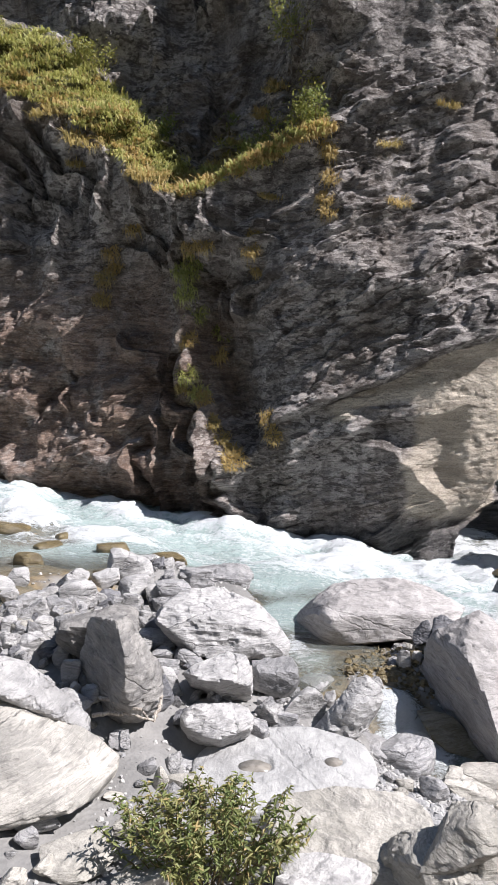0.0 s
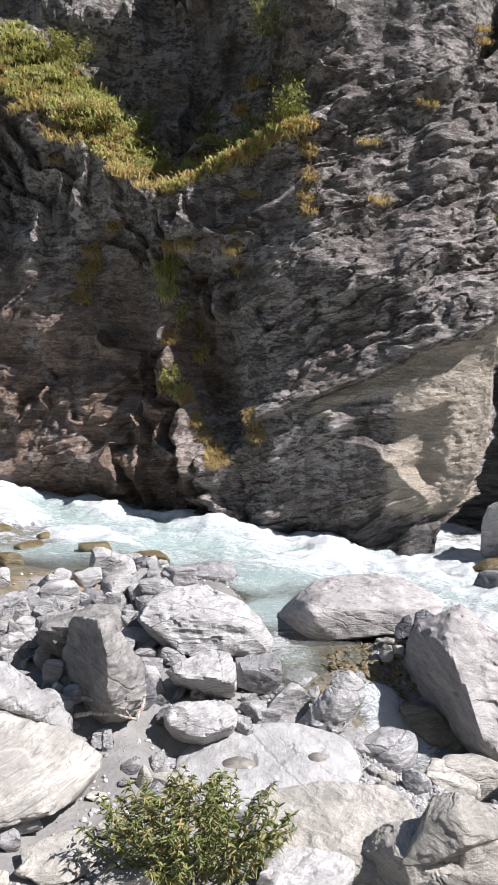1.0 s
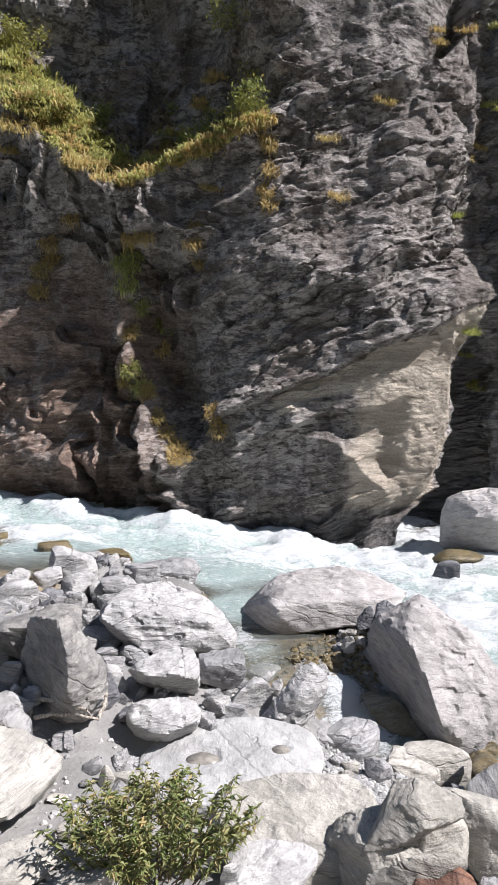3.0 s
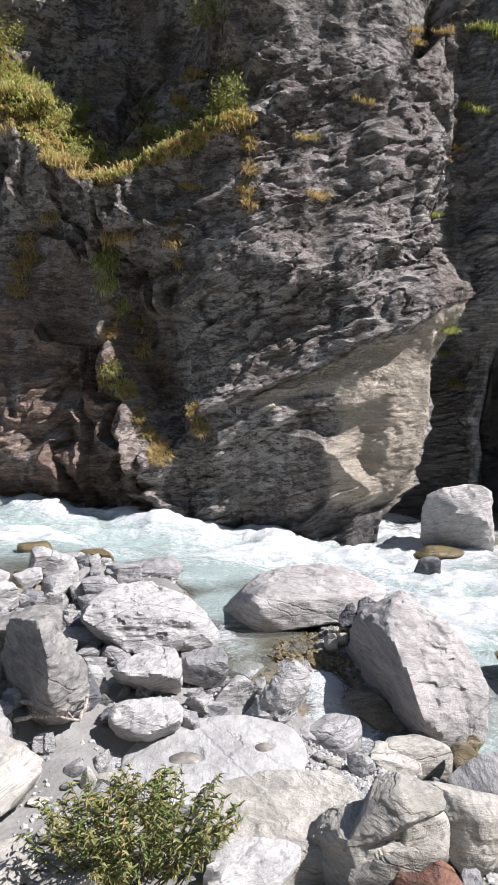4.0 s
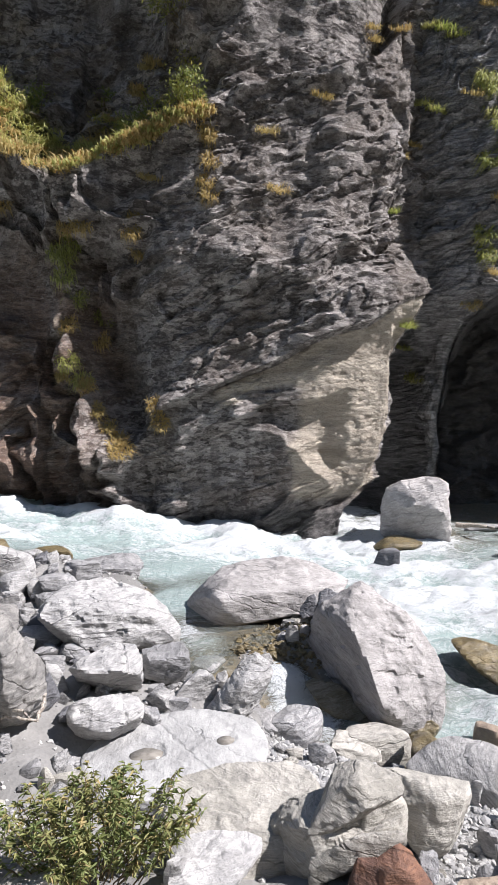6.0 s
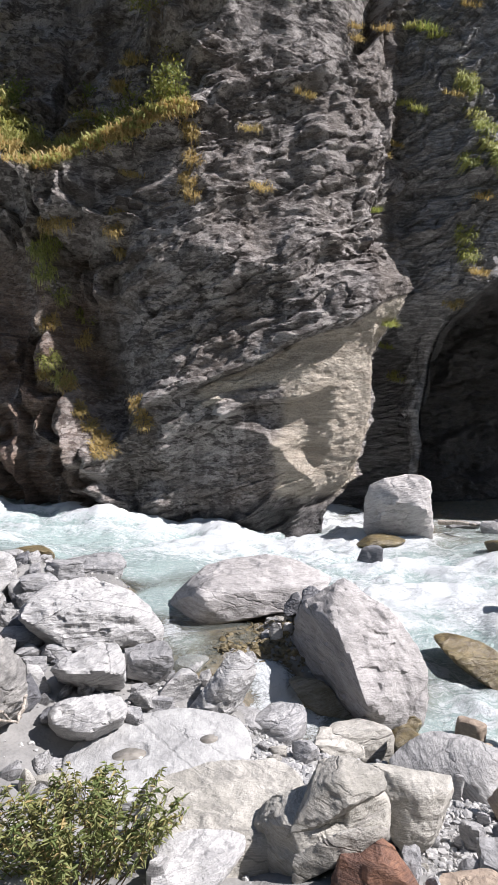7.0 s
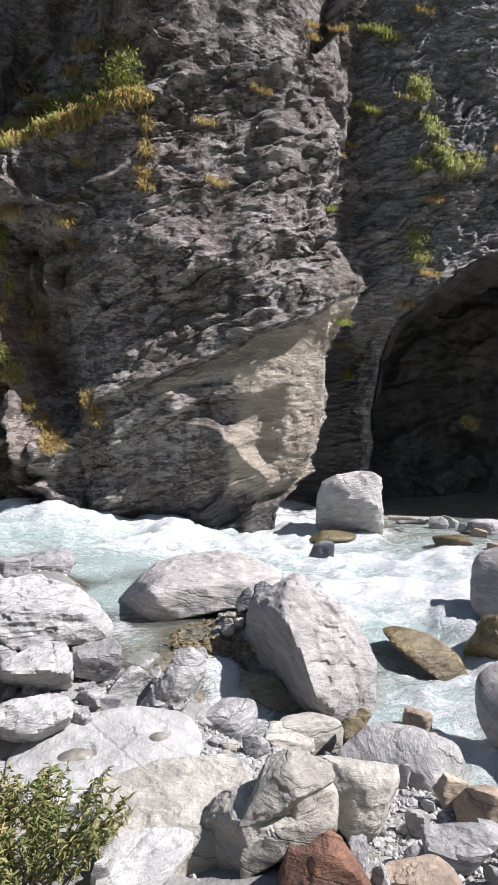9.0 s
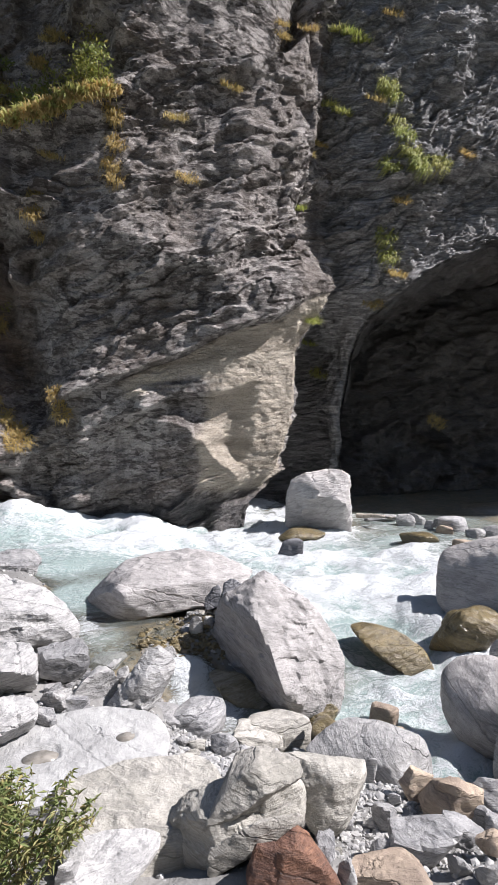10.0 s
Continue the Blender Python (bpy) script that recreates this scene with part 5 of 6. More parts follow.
stone("rock", "grey gneiss rock with dark bands", (3.19, 5.52, -0.63), (0.13, 0.09, 0.15), -24, GREY, 163, (5, -3), level=3, category="rock", group="rubble on the bank")
stone("rock", "mid-grey layered rock among rubble", (2.47, 4.23, -0.02), (0.17, 0.12, 0.24), -19, GREY, 164, (-5, -2), level=3, category="rock", group="rubble on the bank")
stone("rock", "grey gneiss rock with dark bands", (3.98, 4.68, -0.38), (0.39, 0.28, 0.27), -34, GREY, 165, (-3, 8), level=4, category="rock", group="rubble on the bank")
stone("rock", "mid-grey layered rock among rubble", (4.62, 4.96, -0.60), (0.20, 0.15, 0.22), -34, GREY, 166, (-5, -5), level=3, category="rock", group="rubble on the bank")
stone("rock", "grey gneiss rock with dark bands", (7.99, 8.68, -0.98), (0.28, 0.20, 0.75), -53, GREY, 167, (6, -3), level=3, category="rock", group="rubble on the bank")
stone("rock", "light grey gneiss rock among rubble", (4.89, 5.36, -0.65), (0.47, 0.34, 0.35), -45, PALE, 168, (-4, -8), level=4, category="rock", group="rubble on the bank")
stone("rock", "chalk-white angular rock lying on river silt", (3.47, 5.47, -0.65), (0.13, 0.09, 0.13), -33, PALE, 169, (-4, 1), level=3, category="rock", group="rubble on the bank")
stone("rock", "pale banded rock with worn edges", (3.97, 6.35, -0.75), (0.14, 0.10, 0.34), -38, PALE, 170, (0, 9), level=3, category="rock", group="rubble on the bank")
stone("rock", "light grey gneiss rock among rubble", (3.58, 4.23, -0.21), (0.21, 0.15, 0.18), -43, PALE, 171, (7, -9), level=3, category="rock", group="rubble on the bank")
stone("rock", "chalk-white angular rock lying on river silt", (0.68, 4.87, 0.06), (0.78, 0.56, 0.22), -5, PALE, 172, (2, 9), level=4, category="rock", group="rubble on the bank")
stone("rock", "pale banded rock with worn edges", (0.33, 4.77, 0.11), (0.21, 0.15, 0.27), 9, PALE, 173, (0, 5), level=3, category="rock", group="rubble on the bank")
stone("rock", "light grey gneiss rock among rubble", (4.06, 5.21, -0.63), (0.20, 0.14, 0.16), -26, PALE, 174, (4, 9), level=3, category="rock", group="rubble on the bank")
stone("rock", "chalk-white angular rock lying on river silt", (3.69, 4.02, -0.16), (0.19, 0.14, 0.21), -32, PALE, 175, (-0, 3), level=3, category="rock", group="rubble on the bank")
stone("rock", "brown iron-stained angular rock", (4.19, 5.75, -0.63), (0.37, 0.26, 0.36), -43, TAN, 176, (-1, 7), level=4, category="rock", group="rubble on the bank")
stone("rock", "brown iron-stained angular rock", (2.91, 4.25, -0.07), (0.63, 0.45, 0.18), -32, TAN, 177, (-4, -8), level=4, category="rock", group="rubble on the bank")
stone("rock", "brown iron-stained angular rock", (4.05, 4.36, -0.23), (0.30, 0.22, 0.22), -49, TAN, 178, (-6, -5), level=3, category="rock", group="rubble on the bank")
stone("rock", "wet brown algae-covered rock at the pool", (3.90, 7.27, -0.86), (0.55, 0.40, 0.46), -30, MOSSY, 179, (-7, 7), level=4, category="rock", group="rubble on the bank")

stone("rock", "brown algae-covered rock awash in the river", (-7.14, 17.64, 0.78), (1.25, 0.78, 0.48), 7, MOSSY, 220, level=4, sink=0.38, rough=0.6, blunt=14, category="rock", group="rocks awash")
stone("rock", "brown algae-covered rock awash in the river", (-5.40, 17.11, 0.67), (0.38, 0.23, 0.33), 10, MOSSY, 221, level=4, sink=0.38, rough=0.6, blunt=14, category="rock", group="rocks awash")
stone("rock", "ochre-stained rock awash in the river", (-3.29, 14.55, 0.80), (0.86, 0.53, 0.45), 12, MOSSY, 222, level=4, sink=0.38, rough=0.6, blunt=14, category="rock", group="rocks awash")
stone("rock", "brown algae-covered rock awash in the river", (-4.42, 11.89, 1.19), (0.59, 0.37, 0.39), 26, MOSSY, 223, level=4, sink=0.38, rough=0.6, blunt=14, category="rock", group="rocks awash")
stone("rock", "brown algae-covered rock awash in the river", (-5.19, 15.34, 0.82), (0.76, 0.47, 0.21), 32, MOSSY, 224, level=4, sink=0.38, rough=0.6, blunt=14, category="rock", group="rocks awash")
stone("rock", "flat brown slab awash at the river edge", (-2.06, 14.45, 0.68), (1.14, 0.70, 0.35), -2, MOSSY, 225, level=4, sink=0.38, rough=0.6, blunt=14, category="rock", group="rocks awash")
stone("rock", "dark wet rock below the cliff", (6.87, 15.60, -0.38), (0.77, 0.48, 0.85), -26, DARK, 226, level=4, sink=0.38, rough=0.6, blunt=14, category="rock", group="stones at the far foot")
stone("rock", "low mossy rock carrying small stones", (8.30, 18.17, -0.46), (1.75, 1.08, 0.53), -20, MOSSY, 227, level=4, sink=0.38, rough=0.6, blunt=14, category="rock", group="stones at the far foot")
stone("rock", "brown algae-covered rock awash in the pool", (11.57, 16.10, -0.46), (1.25, 0.77, 0.56), -24, MOSSY, 228, level=4, sink=0.38, rough=0.6, blunt=14, category="rock", group="stones at the far foot")
stone("rock", "tan rock awash in the pool", (12.60, 15.10, -0.47), (0.87, 0.54, 0.47), -52, TAN, 229, level=4, sink=0.38, rough=0.6, blunt=14, category="rock", group="stones at the far foot")
stone("rock", "grey stone at the hollow", (12.94, 18.85, -0.45), (0.70, 0.43, 0.66), -39, GREY, 230, level=4, sink=0.38, rough=0.6, blunt=14, category="rock", group="stones at the far foot")
stone("rock", "pale stone at the hollow", (13.42, 18.92, -0.45), (0.71, 0.44, 0.67), -33, PALE, 231, level=4, sink=0.38, rough=0.6, blunt=14, category="rock", group="stones at the far foot")
stone("rock", "grey stone at the hollow", (13.29, 17.97, -0.45), (0.32, 0.20, 0.52), -27, GREY, 232, level=4, sink=0.38, rough=0.6, blunt=14, category="rock", group="stones at the far foot")
stone("rock", "grey stone at the hollow", (13.79, 18.13, -0.45), (0.35, 0.21, 0.59), -51, GREY, 233, level=4, sink=0.38, rough=0.6, blunt=14, category="rock", group="stones at the far foot")
stone("rock", "grey stone at the hollow", (13.94, 17.43, -0.45), (1.00, 0.62, 0.80), -45, GREY, 234, level=4, sink=0.38, rough=0.6, blunt=14, category="rock", group="stones at the far foot")
stone("rock", "tan stone at the hollow", (13.40, 17.20, -0.45), (0.59, 0.37, 0.45), -38, TAN, 235, level=4, sink=0.38, rough=0.6, blunt=14, category="rock", group="stones at the far foot")
stone("rock", "pale stone at the hollow", (13.89, 16.20, -0.45), (0.67, 0.41, 0.49), -33, PALE, 236, level=4, sink=0.38, rough=0.6, blunt=14, category="rock", group="stones at the far foot")
stone("rock", "low grey stone at the hollow", (12.53, 20.10, -0.45), (1.36, 0.84, 0.37), -18, GREY, 237, level=4, sink=0.38, rough=0.6, blunt=14, category="rock", group="stones at the far foot")
stone("rock", "pale stone at the hollow", (12.75, 20.36, -0.45), (0.81, 0.50, 0.25), -41, PALE, 238, level=4, sink=0.38, rough=0.6, blunt=14, category="rock", group="stones at the far foot")
stone("rock", "grey stone at the hollow", (14.54, 16.08, -0.45), (0.99, 0.61, 0.68), -44, GREY, 239, level=4, sink=0.38, rough=0.6, blunt=14, category="rock", group="stones at the far foot")

DRIFTWOOD = [
    ((-1.86, 7.5, 0.5), (-1.08, 6.86, 0.55), (0.03, 0, 0.05), 0.028, 0.014),
    ((-1.88, 7.21, 0.42), (-1.2, 7.17, 0.42), (0.03, 0, 0.05), 0.028, 0.014),
    ((-1.11, 7.06, 0.45), (-1.06, 7.39, 0.6), (0.03, 0, 0.05), 0.028, 0.014),
    ((10.98, 19.0, 0.0), (11.97, 18.08, 0.0), (0, 0, 0.03), 0.09, 0.05)]

# ---- cobbles and pebbles ----
def clear_of_stream(x, y, margin=0.03):
    return land_level(x, y) > water_level(x, y) + margin


rng = np.random.RandomState(77)
COBBLES = [stone_mesh("cobble", (1.0, 0.8, 0.62), 300 + k, (PALE, PALE, GREY, PALE, CREAM, GREY)[k % 6], 3, planes=6, blunt=80, chips=3) for k in range(12)]
RUBBLE = [stone_mesh("rock", (1.0, 0.8, 0.7), 330 + k, (PALE, GREY, PALE, PALE, GREY, DARK)[k % 6], 4, planes=6, blunt=80, chips=3) for k in range(12)]
cx, cy = rng.uniform(-6.5, 6.0, 2600), rng.uniform(4.1, 14.6, 2600)
crowd = fbm(np.stack([cx * 0.7, cy * 0.7, 0 * cx], 1), 3, 123)
ok = clear_of_stream(cx, cy) & ((crowd > 0.05) | (cy > 9) | (cx > 2.2))
cx, cy = cx[ok][:300], cy[ok][:300]
cz = land_level(cx, cy)
for k, (a, b, c) in enumerate(zip(cx, cy, cz)):
    size = 0.09 + 0.24 * rng.rand() ** 2.2
    ob = new("cobble", COBBLES[k % 12])
    ob.matrix_world = pose(a, b, c + size * 0.2, rng.uniform(-20, 20), rng.uniform(-20, 20), rng.uniform(0, 360)) @ Matrix.Diagonal((size, size, size, 1))
    tagged(ob, ("small pale river cobble on silt", "small grey river cobble on silt")[k % 12 in (2, 5, 8, 11)], "cobble", "cobbles of the bank")

rx, ry = rng.uniform(-5.8, 0.4, 1500), rng.uniform(7.0, 14.4, 1500)
ok = clear_of_stream(rx, ry) & (rng.rand(1500) < 0.15 + 0.85 * smooth(-rx - 0.35 * np.clip(9.5 - ry, 0, 3), 0.5, 2.2)) & (rx > -0.52 * ry)
rx, ry = rx[ok][:230], ry[ok][:230]
for k, (a, b, c) in enumerate(zip(rx, ry, land_level(rx, ry))):
    size = 0.15 + 0.30 * rng.rand() ** 1.5
    ob = new("rock", RUBBLE[k % 12])
    ob.matrix_world = pose(a, b, c + size * 0.22, rng.uniform(-25, 25), rng.uniform(-25, 25), rng.uniform(0, 360)) @ Matrix.Diagonal((size, size, size, 1))
    tagged(ob, ("angular pale rock in a heap of rubble", "grey angular rock in a heap of rubble", "dark angular rock in a heap of rubble")[(0, 1, 0, 0, 1, 2)[k % 6]], "rock", "rubble on the bank")


def gravel(name, label, xs, ys, sizes, seed, material):
    """Loose pebbles as one mesh."""
    r = np.random.RandomState(seed)
    n = len(xs)
    v, f = ball(1)
    zs = land_level(xs, ys)
    allv, allf = [], []
    for k in range(n):
        q = v * (1 + 0.25 * r.normal(size=(len(v), 1))) * (1.0, 0.75 + 0.3 * r.rand(), 0.55 + 0.2 * r.rand())
        t = np.array(Euler((r.uniform(-0.5, 0.5), r.uniform(-0.5, 0.5), r.uniform(0, 6.3))).to_matrix())
        allv.append(q @ t.T * sizes[k] + (xs[k], ys[k], zs[k] + sizes[k] * 0.25))
        allf.append(f + k * len(v))
    me = raw_mesh(name, np.concatenate(allv), np.concatenate(allf), material, flat=True)
    return tagged(new(name, me), label, "gravel", kind="stuff")


def pebble_material():
    m = Mat("pebbles")
    r = m.node("ShaderNodeNewGeometry").outputs["Random Per Island"]
    c = m.mix(r, (0.20, 0.20, 0.205), (0.46, 0.45, 0.43))
    c = m.mix(m.math("MULTIPLY", m.ramp(m.noise(60.0), 0.4, 0.7), 0.4), c, (0.22, 0.22, 0.22))
    return m.done(c, 0.8)


PEBBLE = pebble_material()
px_, py_ = rng.uniform(-6, 6.2, 16000), rng.uniform(4.0, 14.5, 16000)
bar = np.exp(-((px_ - 2.0) ** 2 / 0.5 + (py_ - 7.4) ** 2 / 0.35)) + np.exp(-((px_ - 3.3) ** 2 / 0.6 + (py_ - 5.7) ** 2 / 1.2)) + 0.7 * np.exp(-((px_ + 1.15) ** 2 / 0.25 + (py_ - 5.9) ** 2 / 0.5)) + 0.8 * np.exp(-((px_ - 0.5) ** 2 / 0.3 + (py_ - 8.5) ** 2 / 0.4)) + 0.35 * (py_ > 9.0)
ok = clear_of_stream(px_, py_, 0.0) & (rng.rand(16000) < bar + 0.10)
px_, py_ = px_[ok][:3600], py_[ok][:3600]
gravel("gravel", "loose pale grey gravel spread between boulders", px_, py_, 0.010 + 0.036 * rng.rand(len(px_)) ** 2, 5, PEBBLE)
gx, gy = rng.normal(2.05, 0.34, 2600), rng.normal(7.35, 0.36, 2600)
ok = clear_of_stream(gx, gy, 0.0)
gx, gy = gx[ok], gy[ok]
gravel("gravel", "dense bar of pale grey river gravel", gx, gy, 0.012 + 0.04 * rng.rand(len(gx)) ** 2.5, 8, PEBBLE)
hx, hy = rng.normal(3.35, 0.55, 2600), rng.normal(5.6, 0.75, 2600)
ok = clear_of_stream(hx, hy, 0.0)
hx, hy = hx[ok], hy[ok]
gravel("gravel", "grey gravel and broken chips among blocks", hx, hy, 0.011 + 0.042 * rng.rand(len(hx)) ** 2.5, 9, PEBBLE)
bx, by = rng.normal(2.45, 0.55, 500), rng.normal(9.95, 0.35, 500)
gravel("streambed_gravel", "brown wet pebbles of the shallow stream bed", bx, by, 0.02 + 0.07 * rng.rand(500) ** 2, 6, MOSSY)

# ---- driftwood ----
def wood_material():
    m = Mat("bleached_wood")
    c = m.mix(m.ramp(m.noise(3.0, 5.0, 0.6, m.place((14, 14, 1.5))), 0.35, 0.65), (0.20, 0.17, 0.14), (0.44, 0.40, 0.35))
    return m.done(c, 0.85, m.bump(m.noise(20.0, 3.0, 0.6, m.place((4, 4, 0.6))), 0.5, 0.01))


WOOD = wood_material()


def tube(points, radii, sides=7):
    """A tapered bent rod through the points: vertices and faces."""
    pts = [Vector(q) for q in points]
    v, f = [], []
    for k, q in enumerate(pts):
        way = (pts[min(k + 1, len(pts) - 1)] - pts[max(k - 1, 0)]).normalized()
        side = way.orthogonal().normalized()
        other = way.cross(side)
        for j in range(sides):
            a = 2 * math.pi * j / sides
            v.append(q + (side * math.cos(a) + other * math.sin(a)) * radii[k])
    for k in range(len(pts) - 1):
        for j in range(sides):
            i = (j + 1) % sides
            f.append((k * sides + j, k * sides + i, (k + 1) * sides + i, (k + 1) * sides + j))
    return np.array([q[:] for q in v]), np.array(f)


def bent(a, b, sag, n, r0, r1, seed):
    r = np.random.RandomState(seed)
    t = np.linspace(0, 1, n)[:, None]
    p = np.array(a) * (1 - t) + np.array(b) * t
    p = p + np.array(sag) * 4 * t * (1 - t) + r.normal(size=(n, 3)) * 0.012
    return p, r0 + (r1 - r0) * t[:, 0]


for k, (a, b, sag, r0, r1) in enumerate(DRIFTWOOD):
    v, f = tube(*bent(a, b, sag, 12, r0, r1, 60 + k))
    tagged(new("driftwood_branch", raw_mesh("driftwood_branch", v, f, WOOD)), "bleached driftwood branch lodged between rocks", "driftwood", "driftwood")

# ---- plants ----
def leaf_material(name, a, b, c):
    m = Mat(name)
    r = m.node("ShaderNodeNewGeometry").outputs["Random Per Island"]
    col = m.mix(m.ramp(r, 0.1, 0.75), a, b)
    col = m.mix(m.ramp(r, 0.82, 0.97), col, c)
    col = m.mix(0.35, col, m.mix(m.vary(), a, c))
    m.m.use_backface_culling = False
    made = m.done(col, 0.6)
    thin = m.node("ShaderNodeBsdfTranslucent")
    m.put(thin.inputs[0], col)
    both = m.node("ShaderNodeMixShader")
    both.inputs[0].default_value = 0.4
    m.t.links.new(m.bsdf.outputs[0], both.inputs[1])
    m.t.links.new(thin.outputs[0], both.inputs[2])
    m.t.links.new(both.outputs[0], m.t.nodes["Material Output"].inputs[0])
    return made


GRASS = leaf_material("green_grass", (0.22, 0.27, 0.06), (0.43, 0.44, 0.14), (0.56, 0.47, 0.20))
STRAW = leaf_material("ochre_grass", (0.34, 0.27, 0.10), (0.50, 0.40, 0.17), (0.48, 0.30, 0.11))
FOLIAGE = leaf_material("shrub_leaves", (0.12, 0.16, 0.035), (0.26, 0.28, 0.07), (0.42, 0.34, 0.10))
BUSH = leaf_material("bush_leaves", (0.11, 0.16, 0.05), (0.26, 0.31, 0.11), (0.48, 0.36, 0.17))
STEM = leaf_material("plant_stems", (0.12, 0.10, 0.05), (0.18, 0.14, 0.07), (0.22, 0.12, 0.07))


def blades(seed, count, droop, spread, width=0.009):
    """A mound of grass about one unit high: many fine bent blades of mixed length."""
    r = np.random.RandomState(seed)
    v, f = [], []
    for _ in range(count):
        a, out = r.uniform(0, 6.283), spread * r.rand() ** 0.5
        root = np.array([0.8 * out * math.cos(a), 0.8 * out * math.sin(a), 0]) + r.normal(size=3) * (0.08, 0.08, 0.04)
        a += r.normal() * 0.9
        out = spread * r.uniform(0.1, 0.8)
        long = r.uniform(0.3, 0.95)
        bend = droop * r.uniform(0.5, 1.4)
        side = np.array([-math.sin(a), math.cos(a), 0]) * width * r.uniform(0.7, 1.6)
        n = len(v)
        for k, t in enumerate((0, 0.4, 0.75, 1.0)):
            q = root + np.array([math.cos(a), math.sin(a), 0]) * out * t ** 1.4 * long + np.array([0, 0, long * (t - bend * t * t)])
            w = side * (1 - t) ** 0.6
            v += [q - w, q + w] if k < 3 else [q]
        f += [(n, n + 1, n + 3), (n, n + 3, n + 2), (n + 2, n + 3, n + 5), (n + 2, n + 5, n + 4), (n + 4, n + 5, n + 6)]
    return np.array(v), np.array(f)


def leaf_cloud(seed, count, radius, size, low=0.15):
    """Many small pointed leaves in an uneven crown of clumps."""
    r = np.random.RandomState(seed)
    hubs = r.normal(size=(9, 3)) * (0.42, 0.42, 0.36) * radius + (0, 0, radius * (0.75 + low))
    v, f = [], []
    for _ in range(count):
        h = hubs[r.randint(9)]
        c = h + r.normal(size=3) * 0.20 * radius
        way = r.normal(size=3) + (0, 0, 0.2)
        way /= np.linalg.norm(way)
        side = np.cross(way, r.normal(size=3))
        side /= np.linalg.norm(side) + 1e-6
        s = size * r.uniform(0.6, 1.3)
        n = len(v)
        v += [c, c + way * s * 0.5 + side * s * 0.24, c + way * s, c + way * s * 0.5 - side * s * 0.24]
        f.append((n, n + 1, n + 2, n + 3))
    return np.array(v), np.array(f), hubs


TUFTS = {
    "green": [raw_mesh("grass_tuft", *blades(400 + k, 260, 0.8, 0.8, 0.020), GRASS) for k in range(3)],
    "straw": [raw_mesh("grass_tuft", *blades(410 + k, 250, 0.95, 0.8, 0.020), STRAW) for k in range(3)],
    "hang": [raw_mesh("grass_tuft", *blades(420 + k, 240, 1.6, 0.6, 0.020), STRAW) for k in range(2)],
    "moss": [raw_mesh("grass_tuft", *blades(430 + k, 250, 1.5, 0.6, 0.020), GRASS) for k in range(2)],
}
NAMES = {"green": "yellow-green grass tuft on a cliff ledge", "straw": "ochre dry grass tuft on the cliff", "hang": "hanging ochre grass in a cliff crack", "moss": "hanging green moss in a cliff crack"}


def on_cliff(s, z, out=0.0):
    q = cliff_point(np.array([s]), np.array([z]))[0]
    return Vector(q) + Vector((0, -out, 0))


def tuft(kind, s, z, size, seed):
    """A tuft rooted in the rock face at (s along the cliff, z up)."""
    r = random.Random(seed)
    ob = new("grass_tuft", TUFTS[kind][seed % len(TUFTS[kind])])
    lean = {"green": 22, "straw": 35, "hang": 60, "moss": 60}[kind]
    size = 1.05 * size
    ob.matrix_world = Matrix.Translation(on_cliff(s, z, 0.12 if kind in ("hang", "moss") else 0.0)) @ pose(0, 0, 0, lean + r.uniform(-8, 8), r.uniform(-15, 15), 0) @ pose(0, 0, 0, 0, 0, r.uniform(0, 360)) @ Matrix.Diagonal((size, size, size, 1))
    return tagged(ob, NAMES[kind], "grass", "grass tufts on the cliff")


def shrub(s, z, size, seed):
    """A small leafy shrub on the cliff: a few stems and a loose crown."""
    base = new("shrub")
    base.matrix_world = Matrix.Translation(on_cliff(s, z, -0.05)) @ pose(0, 0, 0, 14, 0, seed * 47)
    v, f, hubs = leaf_cloud(seed, 700, 0.5 * size, 0.12)
    crown = new("crown", raw_mesh("crown", v, f, FOLIAGE))
    crown.parent = base
    for k in range(5):
        sv, sf = tube(*bent((0, 0, 0), hubs[k], (0, 0, -0.05), 6, 0.022, 0.006, seed + k), 5)
        stem = new("stem", raw_mesh("stem", sv, sf, STEM))
        stem.parent = base
    return tagged(base, "small leafy green shrub rooted in the cliff", "shrub", "shrubs on the cliff")


